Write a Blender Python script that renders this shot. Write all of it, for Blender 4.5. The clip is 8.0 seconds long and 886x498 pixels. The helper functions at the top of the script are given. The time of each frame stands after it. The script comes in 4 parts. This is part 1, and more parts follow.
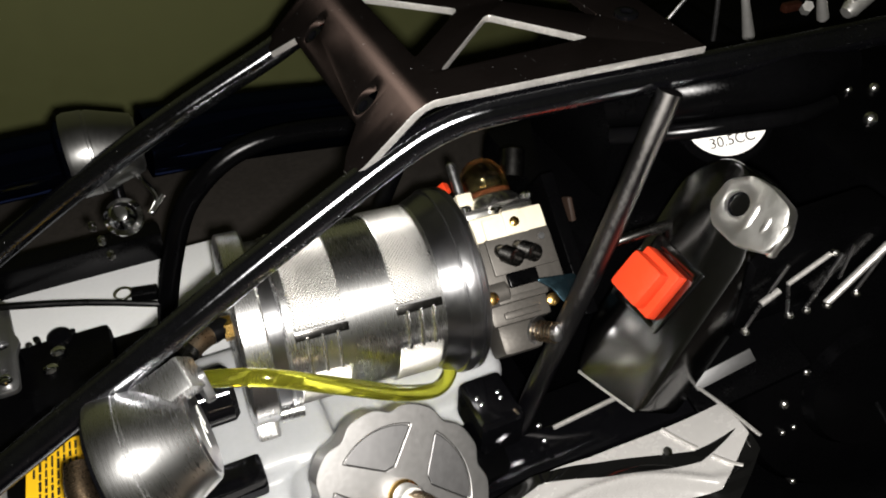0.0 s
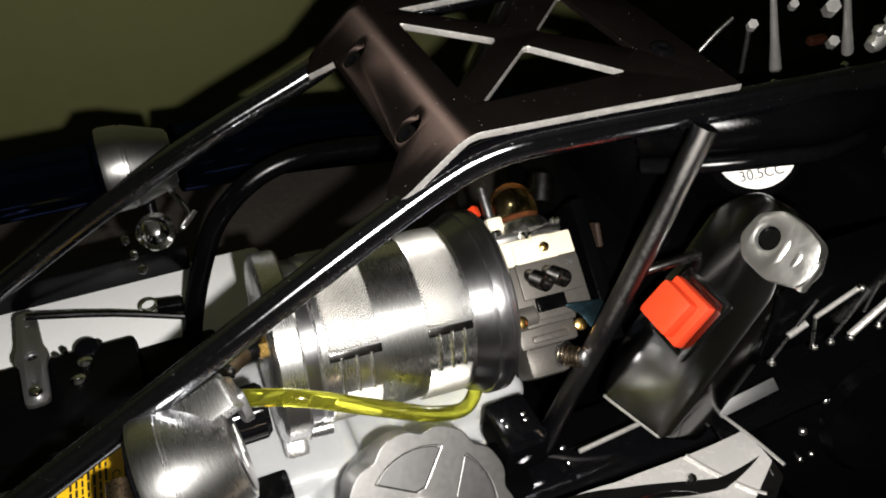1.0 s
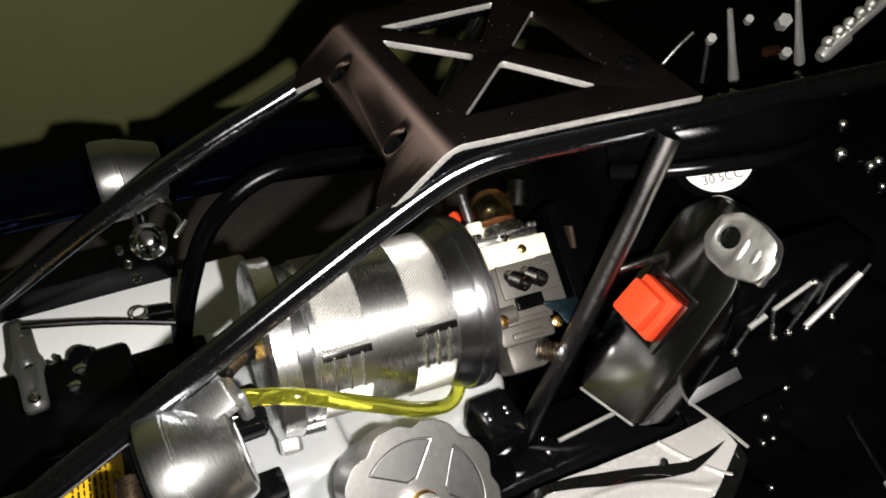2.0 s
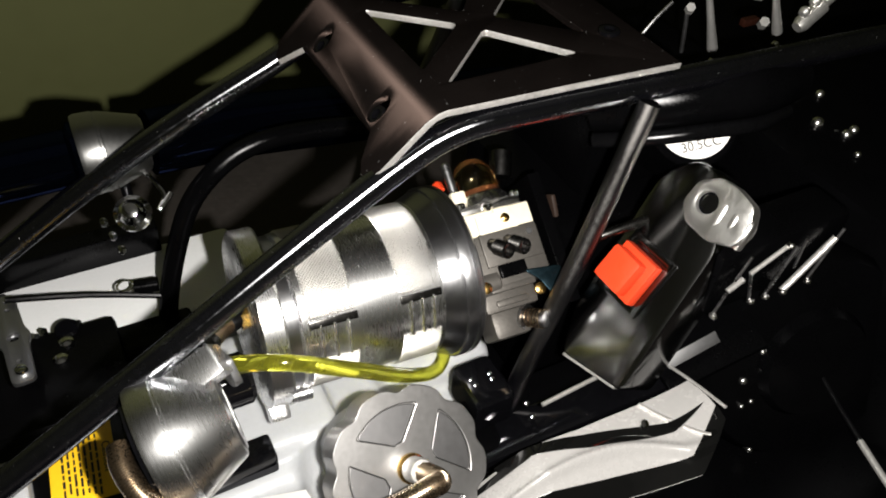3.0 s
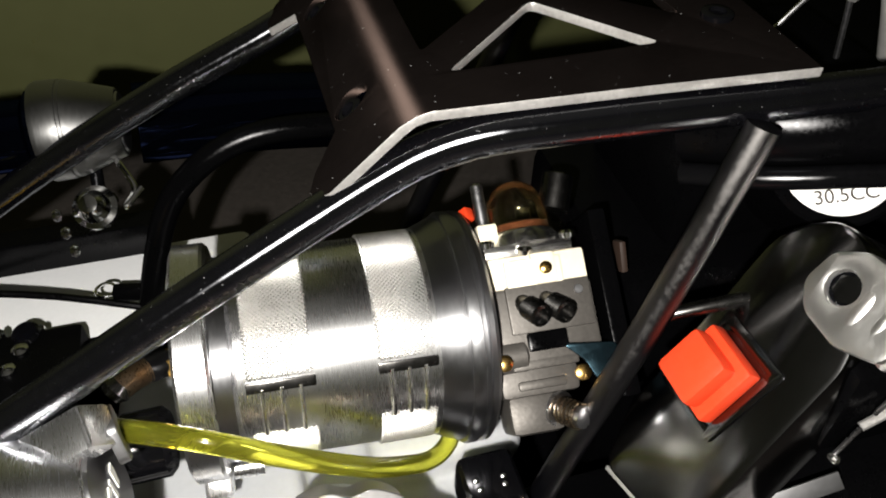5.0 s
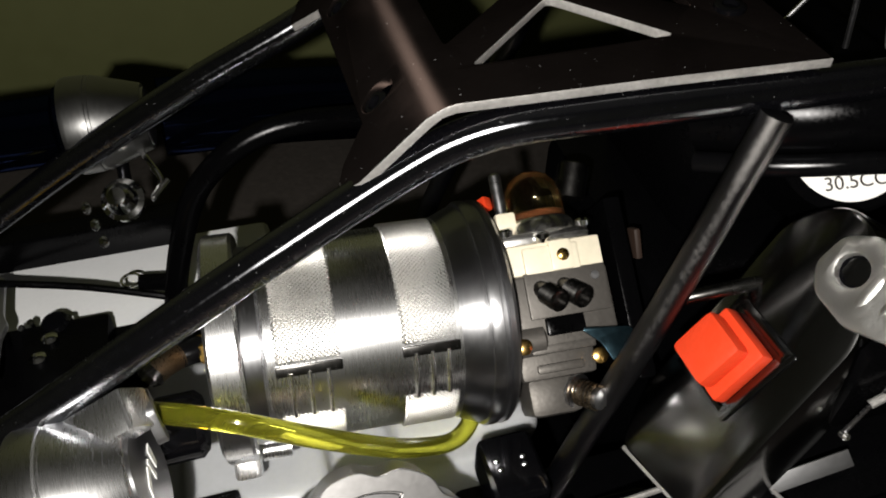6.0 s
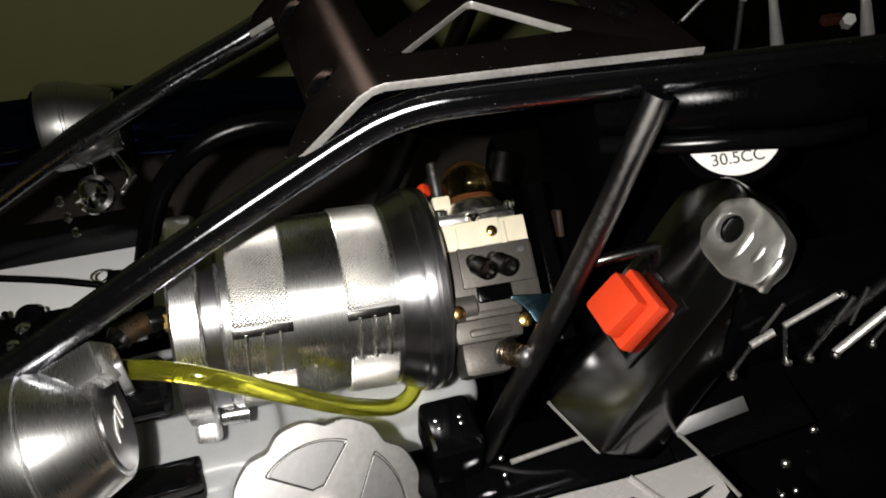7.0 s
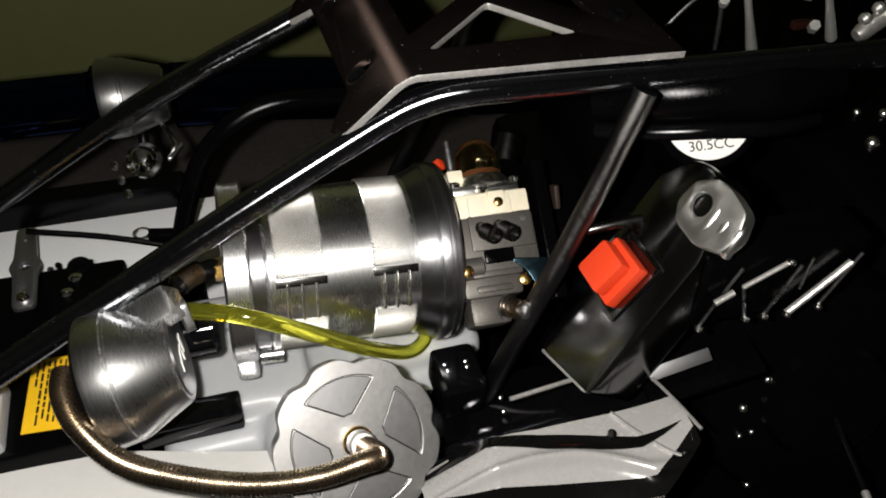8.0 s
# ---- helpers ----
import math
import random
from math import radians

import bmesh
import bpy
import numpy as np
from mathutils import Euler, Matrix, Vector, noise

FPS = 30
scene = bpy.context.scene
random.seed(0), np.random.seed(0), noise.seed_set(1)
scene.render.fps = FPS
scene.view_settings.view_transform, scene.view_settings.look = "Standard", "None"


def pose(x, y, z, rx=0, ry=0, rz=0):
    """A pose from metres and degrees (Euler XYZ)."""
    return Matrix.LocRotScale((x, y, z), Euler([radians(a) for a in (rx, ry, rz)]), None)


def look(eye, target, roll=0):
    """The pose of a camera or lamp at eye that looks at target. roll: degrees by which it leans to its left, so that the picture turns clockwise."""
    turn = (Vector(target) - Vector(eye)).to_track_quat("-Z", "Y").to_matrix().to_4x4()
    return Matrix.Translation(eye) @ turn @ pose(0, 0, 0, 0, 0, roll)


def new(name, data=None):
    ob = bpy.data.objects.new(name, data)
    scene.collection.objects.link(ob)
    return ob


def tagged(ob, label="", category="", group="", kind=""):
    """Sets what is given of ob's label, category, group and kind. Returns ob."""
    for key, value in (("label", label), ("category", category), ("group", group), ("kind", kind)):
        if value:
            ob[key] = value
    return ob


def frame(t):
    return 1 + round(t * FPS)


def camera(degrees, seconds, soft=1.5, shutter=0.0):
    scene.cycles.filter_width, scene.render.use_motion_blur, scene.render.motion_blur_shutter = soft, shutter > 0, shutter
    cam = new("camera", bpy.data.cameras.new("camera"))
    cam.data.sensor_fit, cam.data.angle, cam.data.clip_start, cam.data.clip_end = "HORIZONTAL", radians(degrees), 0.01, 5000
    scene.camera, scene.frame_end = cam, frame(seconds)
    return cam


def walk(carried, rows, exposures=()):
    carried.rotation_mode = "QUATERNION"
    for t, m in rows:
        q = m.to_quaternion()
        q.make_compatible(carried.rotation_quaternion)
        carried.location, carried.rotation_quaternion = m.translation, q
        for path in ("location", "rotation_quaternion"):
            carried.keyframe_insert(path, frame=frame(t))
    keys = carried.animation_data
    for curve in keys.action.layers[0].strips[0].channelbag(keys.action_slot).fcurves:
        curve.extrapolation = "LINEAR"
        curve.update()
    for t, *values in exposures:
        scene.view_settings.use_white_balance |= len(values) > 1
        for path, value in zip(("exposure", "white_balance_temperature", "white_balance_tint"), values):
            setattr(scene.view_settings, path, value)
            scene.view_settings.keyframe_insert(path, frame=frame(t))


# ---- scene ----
cam = camera(59.2, 8.0, soft=1.9)
PATH = [
    (0, (0.007, -0.001, 0.402), (0.655, 1.325, -0.948), 1.8),
    (0.5, (-0.003, 0.014, 0.402), (0.601, 1.348, -0.961), 2.6),
    (1, (-0.006, 0.007, 0.411), (0.656, 1.332, -0.933), 3.5),
    (2.5, (-0.021, -0.004, 0.424), (0.729, 1.278, -0.915), 4.6),
    (3, (-0.021, -0.008, 0.422), (0.739, 1.238, -0.945), 5.2),
    (3.5, (-0.016, -0.017, 0.43), (0.687, 1.231, -0.967), 6.0),
    (4, (-0.005, -0.02, 0.421), (0.578, 1.232, -1.025), 8.2),
    (4.5, (0.046, 0.028, 0.379), (0.525, 1.378, -1.017), 4.8),
    (5, (0.055, 0.045, 0.373), (0.486, 1.424, -1.01), 2.0),
    (6.5, (0.046, 0.028, 0.38), (0.461, 1.391, -1.023), 1.1),
    (7, (0.049, 0.0, 0.382), (0.547, 1.419, -0.937), 2.2),
    (7.5, (0.045, -0.006, 0.392), (0.476, 1.403, -0.96), 1.6),
    (8, (0.027, -0.03, 0.41), (0.544, 1.331, -0.961), 4.7),
]
EXPOSURES = [(0.0, -0.15), (2.5, 0.1), (4.0, -0.12), (4.4, 0.24), (5.0, 0.08), (6.3, -0.6), (8.0, -0.65)]
walk(cam, [(t, look(eye, target, roll)) for t, eye, target, roll in PATH], EXPOSURES)

# ---- world, light, exposure ----
world = bpy.data.worlds.new("room_dark")
world.use_nodes = True
world.node_tree.nodes["Background"].inputs[0].default_value = (0.9, 0.95, 1.0, 1)
world.node_tree.nodes["Background"].inputs[1].default_value = 0.004
scene.world = world

flash = bpy.data.lights.new("phone_flash", "POINT")
flash.energy, flash.shadow_soft_size, flash.color = 9.6, 0.004, (1.0, 0.96, 0.89)
new("phone_flash", flash).location = (0.010, -0.003, 0.394)


# ---- materials ----
def principled(name, color, rough=0.5, metal=0.0, grain=0.0, scale=400.0, bump=0.0, spots=0.0, spot_color=(0.3, 0.3, 0.3), spot_scale=900.0,
               stretch=(1, 1, 1), coat=0.0, trans=0.0, ior=1.45, rough_var=0.1, spec=0.5, big=12.0, aniso=0.0, sheen=None, soft=0.0):
    """A surface with grain at two scales, uneven gloss, dust specks and fine relief."""
    mat = bpy.data.materials.new(name)
    mat.use_nodes = True
    nt = mat.node_tree
    b = nt.nodes["Principled BSDF"]
    b.inputs["Metallic"].default_value = metal
    b.inputs["Coat Weight"].default_value = coat
    b.inputs["Coat Roughness"].default_value = 0.05
    b.inputs["Transmission Weight"].default_value = trans
    b.inputs["IOR"].default_value = ior
    b.inputs["Specular IOR Level"].default_value = spec
    if aniso:  # drawn or turned metal: the gloss runs along the part
        b.inputs["Anisotropic"].default_value = aniso
        tg = nt.nodes.new("ShaderNodeTangent")
        tg.direction_type, tg.uv_map = "UV_MAP", "along"
        nt.links.new(tg.outputs[0], b.inputs["Tangent"])
    co = nt.nodes.new("ShaderNodeTexCoord")
    mp = nt.nodes.new("ShaderNodeMapping")
    mp.inputs["Scale"].default_value = stretch
    nt.links.new(co.outputs["Object"], mp.inputs["Vector"])
    fine = nt.nodes.new("ShaderNodeTexNoise")
    fine.inputs["Scale"].default_value, fine.inputs["Detail"].default_value = scale, 4
    nt.links.new(mp.outputs[0], fine.inputs["Vector"])
    broad = nt.nodes.new("ShaderNodeTexNoise")
    broad.inputs["Scale"].default_value, broad.inputs["Detail"].default_value = big * 4, 3
    nt.links.new(co.outputs["Object"], broad.inputs["Vector"])
    both = nt.nodes.new("ShaderNodeMath")
    both.operation = "ADD"
    nt.links.new(fine.outputs["Fac"], both.inputs[0])
    nt.links.new(broad.outputs["Fac"], both.inputs[1])
    ramp = nt.nodes.new("ShaderNodeMapRange")
    ramp.inputs[1].default_value, ramp.inputs[2].default_value = 0.6, 1.4
    ramp.inputs[3].default_value, ramp.inputs[4].default_value = 1 - grain, 1 + grain
    nt.links.new(both.outputs[0], ramp.inputs[0])
    tint = nt.nodes.new("ShaderNodeVectorMath")
    tint.operation = "SCALE"
    tint.inputs[0].default_value = color
    nt.links.new(ramp.outputs[0], tint.inputs["Scale"])
    out = tint.outputs[0]
    if spots:
        dust = nt.nodes.new("ShaderNodeTexNoise")
        dust.inputs["Scale"].default_value, dust.inputs["Detail"].default_value = spot_scale, 1
        nt.links.new(co.outputs["Object"], dust.inputs["Vector"])
        cut = nt.nodes.new("ShaderNodeMapRange")
        cut.inputs[1].default_value, cut.inputs[2].default_value = 0.78 - spots, 0.82 - spots
        nt.links.new(dust.outputs["Fac"], cut.inputs[0])
        mix = nt.nodes.new("ShaderNodeMix")
        mix.data_type = "RGBA"
        mix.inputs[7].default_value = (*spot_color, 1)
        nt.links.new(cut.outputs[0], mix.inputs[0])
        nt.links.new(out, mix.inputs[6])
        out = mix.outputs[2]
    nt.links.new(out, b.inputs["Base Color"])
    rr = nt.nodes.new("ShaderNodeMapRange")
    rr.inputs[1].default_value, rr.inputs[2].default_value = 0.6, 1.4
    rr.inputs[3].default_value, rr.inputs[4].default_value = rough * (1 - rough_var * 2), rough * (1 + rough_var * 2)
    nt.links.new(both.outputs[0], rr.inputs[0])
    nt.links.new(rr.outputs[0], b.inputs["Roughness"])
    if bump:
        bp = nt.nodes.new("ShaderNodeBump")
        bp.inputs["Strength"].default_value, bp.inputs["Distance"].default_value = bump, 0.0004
        nt.links.new(fine.outputs["Fac"], bp.inputs["Height"])
        nt.links.new(bp.outputs[0], b.inputs["Normal"])
    if soft:  # light that seeps into milky plastic
        b.inputs["Subsurface Weight"].default_value, b.inputs["Subsurface Scale"].default_value = soft, 0.008
        b.inputs["Subsurface Radius"].default_value = (1.0, 0.97, 0.92)
    if sheen:  # a clean lacquer or oil film: crisp gloss with no haze round it
        gl = nt.nodes.new("ShaderNodeBsdfAnisotropic")
        gl.distribution = "BECKMANN"
        gl.inputs["Color"].default_value = (*sheen, 1)
        gl.inputs["Anisotropy"].default_value = -aniso
        nt.links.new(rr.outputs[0], gl.inputs["Roughness"])
        if aniso:
            nt.links.new(tg.outputs[0], gl.inputs["Tangent"])
        if bump:
            nt.links.new(bp.outputs[0], gl.inputs["Normal"])
        add = nt.nodes.new("ShaderNodeAddShader")
        nt.links.new(b.outputs[0], add.inputs[0])
        nt.links.new(gl.outputs[0], add.inputs[1])
        nt.links.new(add.outputs[0], nt.nodes["Material Output"].inputs["Surface"])
    return mat


PAINT_BLACK = principled("black_lacquer", (0.0015, 0.0015, 0.0018), 0.25, grain=0.2, bump=0.02, spec=0.0, sheen=(0.03, 0.03, 0.032))
TUBE_BLACK = principled("black_lacquered_tube", (0.0015, 0.0015, 0.002), 0.27, grain=0.2, bump=0.015, spec=0.0, rough_var=0.05, spots=0.005, spot_color=(0.3, 0.3, 0.3), spot_scale=1700, aniso=0.35, sheen=(0.19, 0.195, 0.21))
TUBE_SATIN = principled("satin_black_tube", (0.0015, 0.0015, 0.002), 0.5, grain=0.25, bump=0.03, scale=700, spec=0.0, rough_var=0.08, sheen=(0.10, 0.096, 0.094))
PLASTIC_BLACK = principled("black_plastic", (0.0012, 0.0012, 0.0014), 0.3, grain=0.3, bump=0.08, scale=900, spec=0.0, sheen=(0.014, 0.014, 0.0145))
GLOSS_BLACK = principled("gloss_black_plastic", (0.002, 0.002, 0.0025), 0.13, grain=0.2, bump=0.04, spec=0.0, sheen=(0.045, 0.045, 0.047))
RUBBER_BLACK = principled("black_rubber", (0.002, 0.002, 0.0023), 0.3, grain=0.3, bump=0.06, spec=0.0, sheen=(0.03, 0.03, 0.031))
NAVY = principled("blue_black_anodised", (0.0003, 0.0004, 0.0008), 0.13, grain=0.2, spec=0.0, sheen=(0.008, 0.012, 0.035))
BILLET = principled("turned_aluminium", (0.82, 0.82, 0.83), 0.28, metal=1.0, grain=0.015, scale=260, stretch=(14, 1, 1), bump=0.006, rough_var=0.06, spots=0.02, spot_color=(0.95, 0.95, 0.95), aniso=0.4)
# a darker, rougher turned aluminium for the far cone
BILLET_GREY = principled("darker_turned_aluminium", (0.27, 0.27, 0.27), 0.33, metal=1.0, grain=0.05, scale=260, stretch=(14, 1, 1), bump=0.02, aniso=0.3)
BILLET_DULL = principled("cast_machined_aluminium", (0.31, 0.31, 0.32), 0.47, metal=1.0, rough_var=0.03, grain=0.05, bump=0.06, scale=600)
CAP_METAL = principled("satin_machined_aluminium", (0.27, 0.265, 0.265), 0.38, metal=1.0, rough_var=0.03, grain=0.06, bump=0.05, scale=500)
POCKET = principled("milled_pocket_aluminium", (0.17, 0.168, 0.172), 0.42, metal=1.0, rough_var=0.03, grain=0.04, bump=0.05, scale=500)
BILLET_DARK = principled("grey_anodised_aluminium", (0.34, 0.34, 0.355), 0.33, metal=1.0, grain=0.08, scale=260, stretch=(14, 1, 1), bump=0.02, aniso=0.6)
KNURL = principled("knurled_aluminium", (0.86, 0.85, 0.835), 0.33, metal=1.0, grain=0.12, scale=900)
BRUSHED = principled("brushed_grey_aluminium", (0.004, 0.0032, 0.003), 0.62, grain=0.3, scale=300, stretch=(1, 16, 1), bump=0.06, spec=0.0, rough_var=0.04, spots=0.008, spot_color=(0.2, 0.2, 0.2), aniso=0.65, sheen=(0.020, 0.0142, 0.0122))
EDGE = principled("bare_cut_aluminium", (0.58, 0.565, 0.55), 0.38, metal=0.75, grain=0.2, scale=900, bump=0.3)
SMOKE = principled("polished_black_anodised", (0.17, 0.17, 0.172), 0.17, metal=1.0, grain=0.03, rough_var=0.02)
BRIGHT = principled("bright_pressed_metal", (0.95, 0.94, 0.92), 0.24, metal=1.0, grain=0.05, bump=0.04)
SATIN = principled("satin_bright_steel", (0.95, 0.94, 0.92), 0.34, metal=0.9, grain=0.08, bump=0.05)
CLIP_CHROME = principled("wavy_pressed_chrome", (0.95, 0.94, 0.92), 0.33, metal=1.0, grain=0.04, scale=130, bump=0.9)
DARKSTEEL = principled("oiled_dark_steel", (0.11, 0.107, 0.104), 0.25, metal=1.0, grain=0.2)
CHROME = principled("polished_steel", (0.8, 0.8, 0.8), 0.12, metal=1.0, grain=0.05)
STEEL = principled("zinc_steel", (0.5, 0.5, 0.52), 0.3, metal=1.0, grain=0.15, bump=0.1)
BLUESTEEL = principled("blued_steel", (0.025, 0.05, 0.065), 0.25, metal=0.9, grain=0.3)
BRASS = principled("brass", (0.75, 0.48, 0.16), 0.25, metal=1.0, grain=0.1)
COPPER = principled("bronze_wire", (0.36, 0.285, 0.205), 0.28, metal=1.0, grain=0.2, scale=1200)
ZAMAK = principled("die_cast_zinc", (0.095, 0.088, 0.081), 0.48, metal=0.6, grain=0.12, scale=900, bump=0.16)
CREAM = principled("cream_plastic", (0.72, 0.66, 0.52), 0.4, grain=0.08, bump=0.1)
TANK = principled("milky_white_plastic", (0.43, 0.44, 0.46), 0.38, grain=0.05, bump=0.08, scale=500, soft=0.6)
TRAY = principled("white_plastic", (0.8, 0.81, 0.83), 0.35, grain=0.04, bump=0.05, scale=500)
LEXAN = principled("white_painted_shell", (0.30, 0.293, 0.29), 0.27, grain=0.05, coat=0.3, spec=0.5, sheen=(0.06, 0.06, 0.06))
LEXAN_WHITE = principled("white_shell_inside", (0.56, 0.55, 0.54), 0.2, grain=0.04)
LEXAN_BLACK = principled("black_painted_shell", (0.003, 0.003, 0.003), 0.1, grain=0.1, coat=0.6)
RED = principled("red_rubber", (0.64, 0.046, 0.012), 0.40, grain=0.08, bump=0.1, scale=700)
YELLOW_TUBE = principled("clear_yellow_tubing", (0.5, 0.5, 0.06), 0.08, trans=0.95, ior=1.4, grain=0.1)
AMBER = principled("amber_bulb", (0.96, 0.84, 0.56), 0.03, trans=1.0, ior=1.4, grain=0.03, rough_var=0.0)
LABEL = principled("yellow_sticker", (0.85, 0.5, 0.015), 0.4, grain=0.06)
PRINT = principled("black_print", (0.02, 0.015, 0.01), 0.5, grain=0.1)
PAPER = principled("white_sticker", (0.8, 0.79, 0.78), 0.4, grain=0.04)
WALL = principled("olive_wall_paint", (0.095, 0.101, 0.036), 0.75, grain=0.05, scale=60, big=1.0, bump=0.1)
CARPET = principled("grey_brown_carpet", (0.042, 0.035, 0.031), 0.95, grain=0.3, scale=260, big=3.0, bump=0.8)
CEILING = principled("ceiling_paint", (0.7, 0.7, 0.68), 0.8, grain=0.04, scale=40, big=1.0)


# ---- mesh helpers ----
def smooth(me, angle=35):
    me.polygons.foreach_set("use_smooth", [True] * len(me.polygons))
    me.set_sharp_from_angle(angle=radians(angle))


def part(name, bm, material, parent=None, label="", at=None, angle=35):
    """Links a bmesh or a mesh as one object, under a thing where one is given."""
    if isinstance(bm, bpy.types.Mesh):
        me = bm
    else:
        me = bpy.data.meshes.new(name)
        bmesh.ops.recalc_face_normals(bm, faces=bm.faces)
        bm.to_mesh(me)
        bm.free()
    smooth(me, angle)
    if "along" not in me.uv_layers:
        me.uv_layers.new(name="along")
    me.materials.clear()
    me.materials.append(material)
    ob = new(name, me)
    if at is not None:
        ob.matrix_basis = at
    if parent is not None:
        ob.parent = parent
    if label:
        tagged(ob, label)
    return ob


def empty(name, m, label, category, group="", kind=""):
    ob = new(name)
    ob.empty_display_size = 0.01
    ob.matrix_basis = m
    return tagged(ob, label, category, group, kind)


def basis(origin, xdir, zdir):
    """A pose at origin with its x along xdir and its z as near to zdir as it can be."""
    x = Vector(xdir).normalized()
    y = Vector(zdir).cross(x).normalized()
    z = x.cross(y)
    return Matrix.Translation(origin) @ Matrix((x, y, z)).transposed().to_4x4()


def box(size, bevel=0.0, at=(0, 0, 0), seg=2, turn=None, bm=None):
    own = bmesh.new()
    bmesh.ops.create_cube(own, size=1.0)
    bmesh.ops.scale(own, vec=size, verts=own.verts)
    if bevel:
        bmesh.ops.bevel(own, geom=own.edges[:], offset=bevel, segments=seg, profile=0.6, affect="EDGES")
    m = Matrix.Translation(at) @ (turn.to_4x4() if turn else Matrix())
    bmesh.ops.transform(own, matrix=m, verts=own.verts)
    if bm is None:
        return own
    me = bpy.data.meshes.new("tmp")
    own.to_mesh(me)
    own.free()
    bm.from_mesh(me)
    bpy.data.meshes.remove(me)
    return bm


def lathe(profile, seg=48, lobes=None, bm=None, m=None):
    """Turns (x, radius) round the x axis; lobes(angle, x) scales the radius."""
    bm = bm or bmesh.new()
    m = m or Matrix()
    uv = bm.loops.layers.uv.get("along") or bm.loops.layers.uv.new("along")
    rings = []
    for x, r in profile:
        if r < 1e-6:
            rings.append([bm.verts.new(m @ Vector((x, 0, 0)))])
            continue
        ring = []
        for k in range(seg):
            a = 2 * math.pi * k / seg
            rr = r * (lobes(a, x) if lobes else 1)
            ring.append(bm.verts.new(m @ Vector((x, rr * math.cos(a), rr * math.sin(a)))))
        rings.append(ring)
    for i, (a, b) in enumerate(zip(rings, rings[1:])):
        for k in range(seg):
            j = (k + 1) % seg
            if len(a) == 1 and len(b) > 1:
                f, uvs = bm.faces.new((a[0], b[k], b[j])), ((i, k), (i + 1, k), (i + 1, k + 1))
            elif len(b) == 1 and len(a) > 1:
                f, uvs = bm.faces.new((a[k], b[0], a[j])), ((i, k), (i + 1, k), (i, k + 1))
            elif len(a) > 1:
                f, uvs = bm.faces.new((a[k], b[k], b[j], a[j])), ((i, k), (i + 1, k), (i + 1, k + 1), (i, k + 1))
            else:
                continue
            for lp, q in zip(f.loops, uvs):
                lp[uv].uv = q
    for ring in (rings[0], rings[-1]):
        if len(ring) > 1:
            bm.faces.new(ring)
    return bm


def glide(points, steps=10):
    """A smooth line through the points."""
    p = [Vector(q) for q in points]
    p = [2 * p[0] - p[1]] + p + [2 * p[-1] - p[-2]]
    out = []
    for i in range(1, len(p) - 2):
        for s in range(steps):
            t = s / steps
            out.append(0.5 * (2 * p[i] + (p[i + 1] - p[i - 1]) * t + (2 * p[i - 1] - 5 * p[i] + 4 * p[i + 1] - p[i + 2]) * t * t
                              + (3 * p[i] - p[i - 1] - 3 * p[i + 1] + p[i + 2]) * t ** 3))
    out.append(p[-2])
    return out


def sweep(points, radius, seg=20, steps=10, bm=None, ripple=None):
    """A round tube along a smooth line; ripple(i) scales the radius at step i."""
    bm = bm or bmesh.new()
    uv = bm.loops.layers.uv.get("along") or bm.loops.layers.uv.new("along")
    line = glide(points, steps) if steps else [Vector(q) for q in points]
    up = Vector((0.13, 0.2, 0.97))
    rings = []
    for i, p in enumerate(line):
        d = (line[min(i + 1, len(line) - 1)] - line[max(i - 1, 0)]).normalized()
        u = (up - d * up.dot(d)).normalized()
        up = u
        v = d.cross(u)
        r = radius * (ripple(i) if ripple else 1)
        rings.append([bm.verts.new(p + r * (math.cos(2 * math.pi * k / seg) * u + math.sin(2 * math.pi * k / seg) * v)) for k in range(seg)])
    for i, (a, b) in enumerate(zip(rings, rings[1:])):
        for k in range(seg):
            j = (k + 1) % seg
            f = bm.faces.new((a[k], a[j], b[j], b[k]))
            for lp, q in zip(f.loops, ((i, k), (i, k + 1), (i + 1, k + 1), (i + 1, k))):
                lp[uv].uv = q
    bm.faces.new(rings[0][::-1])
    bm.faces.new(rings[-1])
    return bm


def flat(outline, holes=(), thick=0.003, bevel=0.0003, rounding=0.0):
    """A plate in the xy plane with cut-outs, its bottom at z = 0."""
    cu = bpy.data.curves.new("plate", "CURVE")
    cu.dimensions, cu.fill_mode = "2D", "BOTH"
    cu.extrude, cu.bevel_depth, cu.bevel_resolution = thick / 2 - bevel, bevel, 1
    for ring in (outline, *holes):
        pts = rounded(ring, rounding) if rounding else ring
        sp = cu.splines.new("POLY")
        sp.points.add(len(pts) - 1)
        for q, (x, y) in zip(sp.points, pts):
            q.co = (x, y, 0, 1)
        sp.use_cyclic_u = True
    ob = bpy.data.objects.new("plate", cu)
    me = bpy.data.meshes.new_from_object(ob)
    bpy.data.objects.remove(ob)
    bpy.data.curves.remove(cu)
    bm = bmesh.new()
    bm.from_mesh(me)
    bpy.data.meshes.remove(me)
    bmesh.ops.remove_doubles(bm, verts=bm.verts, dist=1e-6)
    bmesh.ops.translate(bm, vec=(0, 0, thick / 2), verts=bm.verts)
    return bm


def rounded(ring, r, n=4):
    out = []
    k = len(ring)
    for i in range(k):
        a, b, c = Vector(ring[i - 1]), Vector(ring[i]), Vector(ring[(i + 1) % k])
        ra = min(r, (a - b).length * 0.45)
        rc = min(r, (c - b).length * 0.45)
        p, q = b + (a - b).normalized() * ra, b + (c - b).normalized() * rc
        for s in range(n + 1):
            t = s / n
            v = (1 - t) ** 2 * p + 2 * t * (1 - t) * b + t * t * q
            out.append((v.x, v.y))
    return out


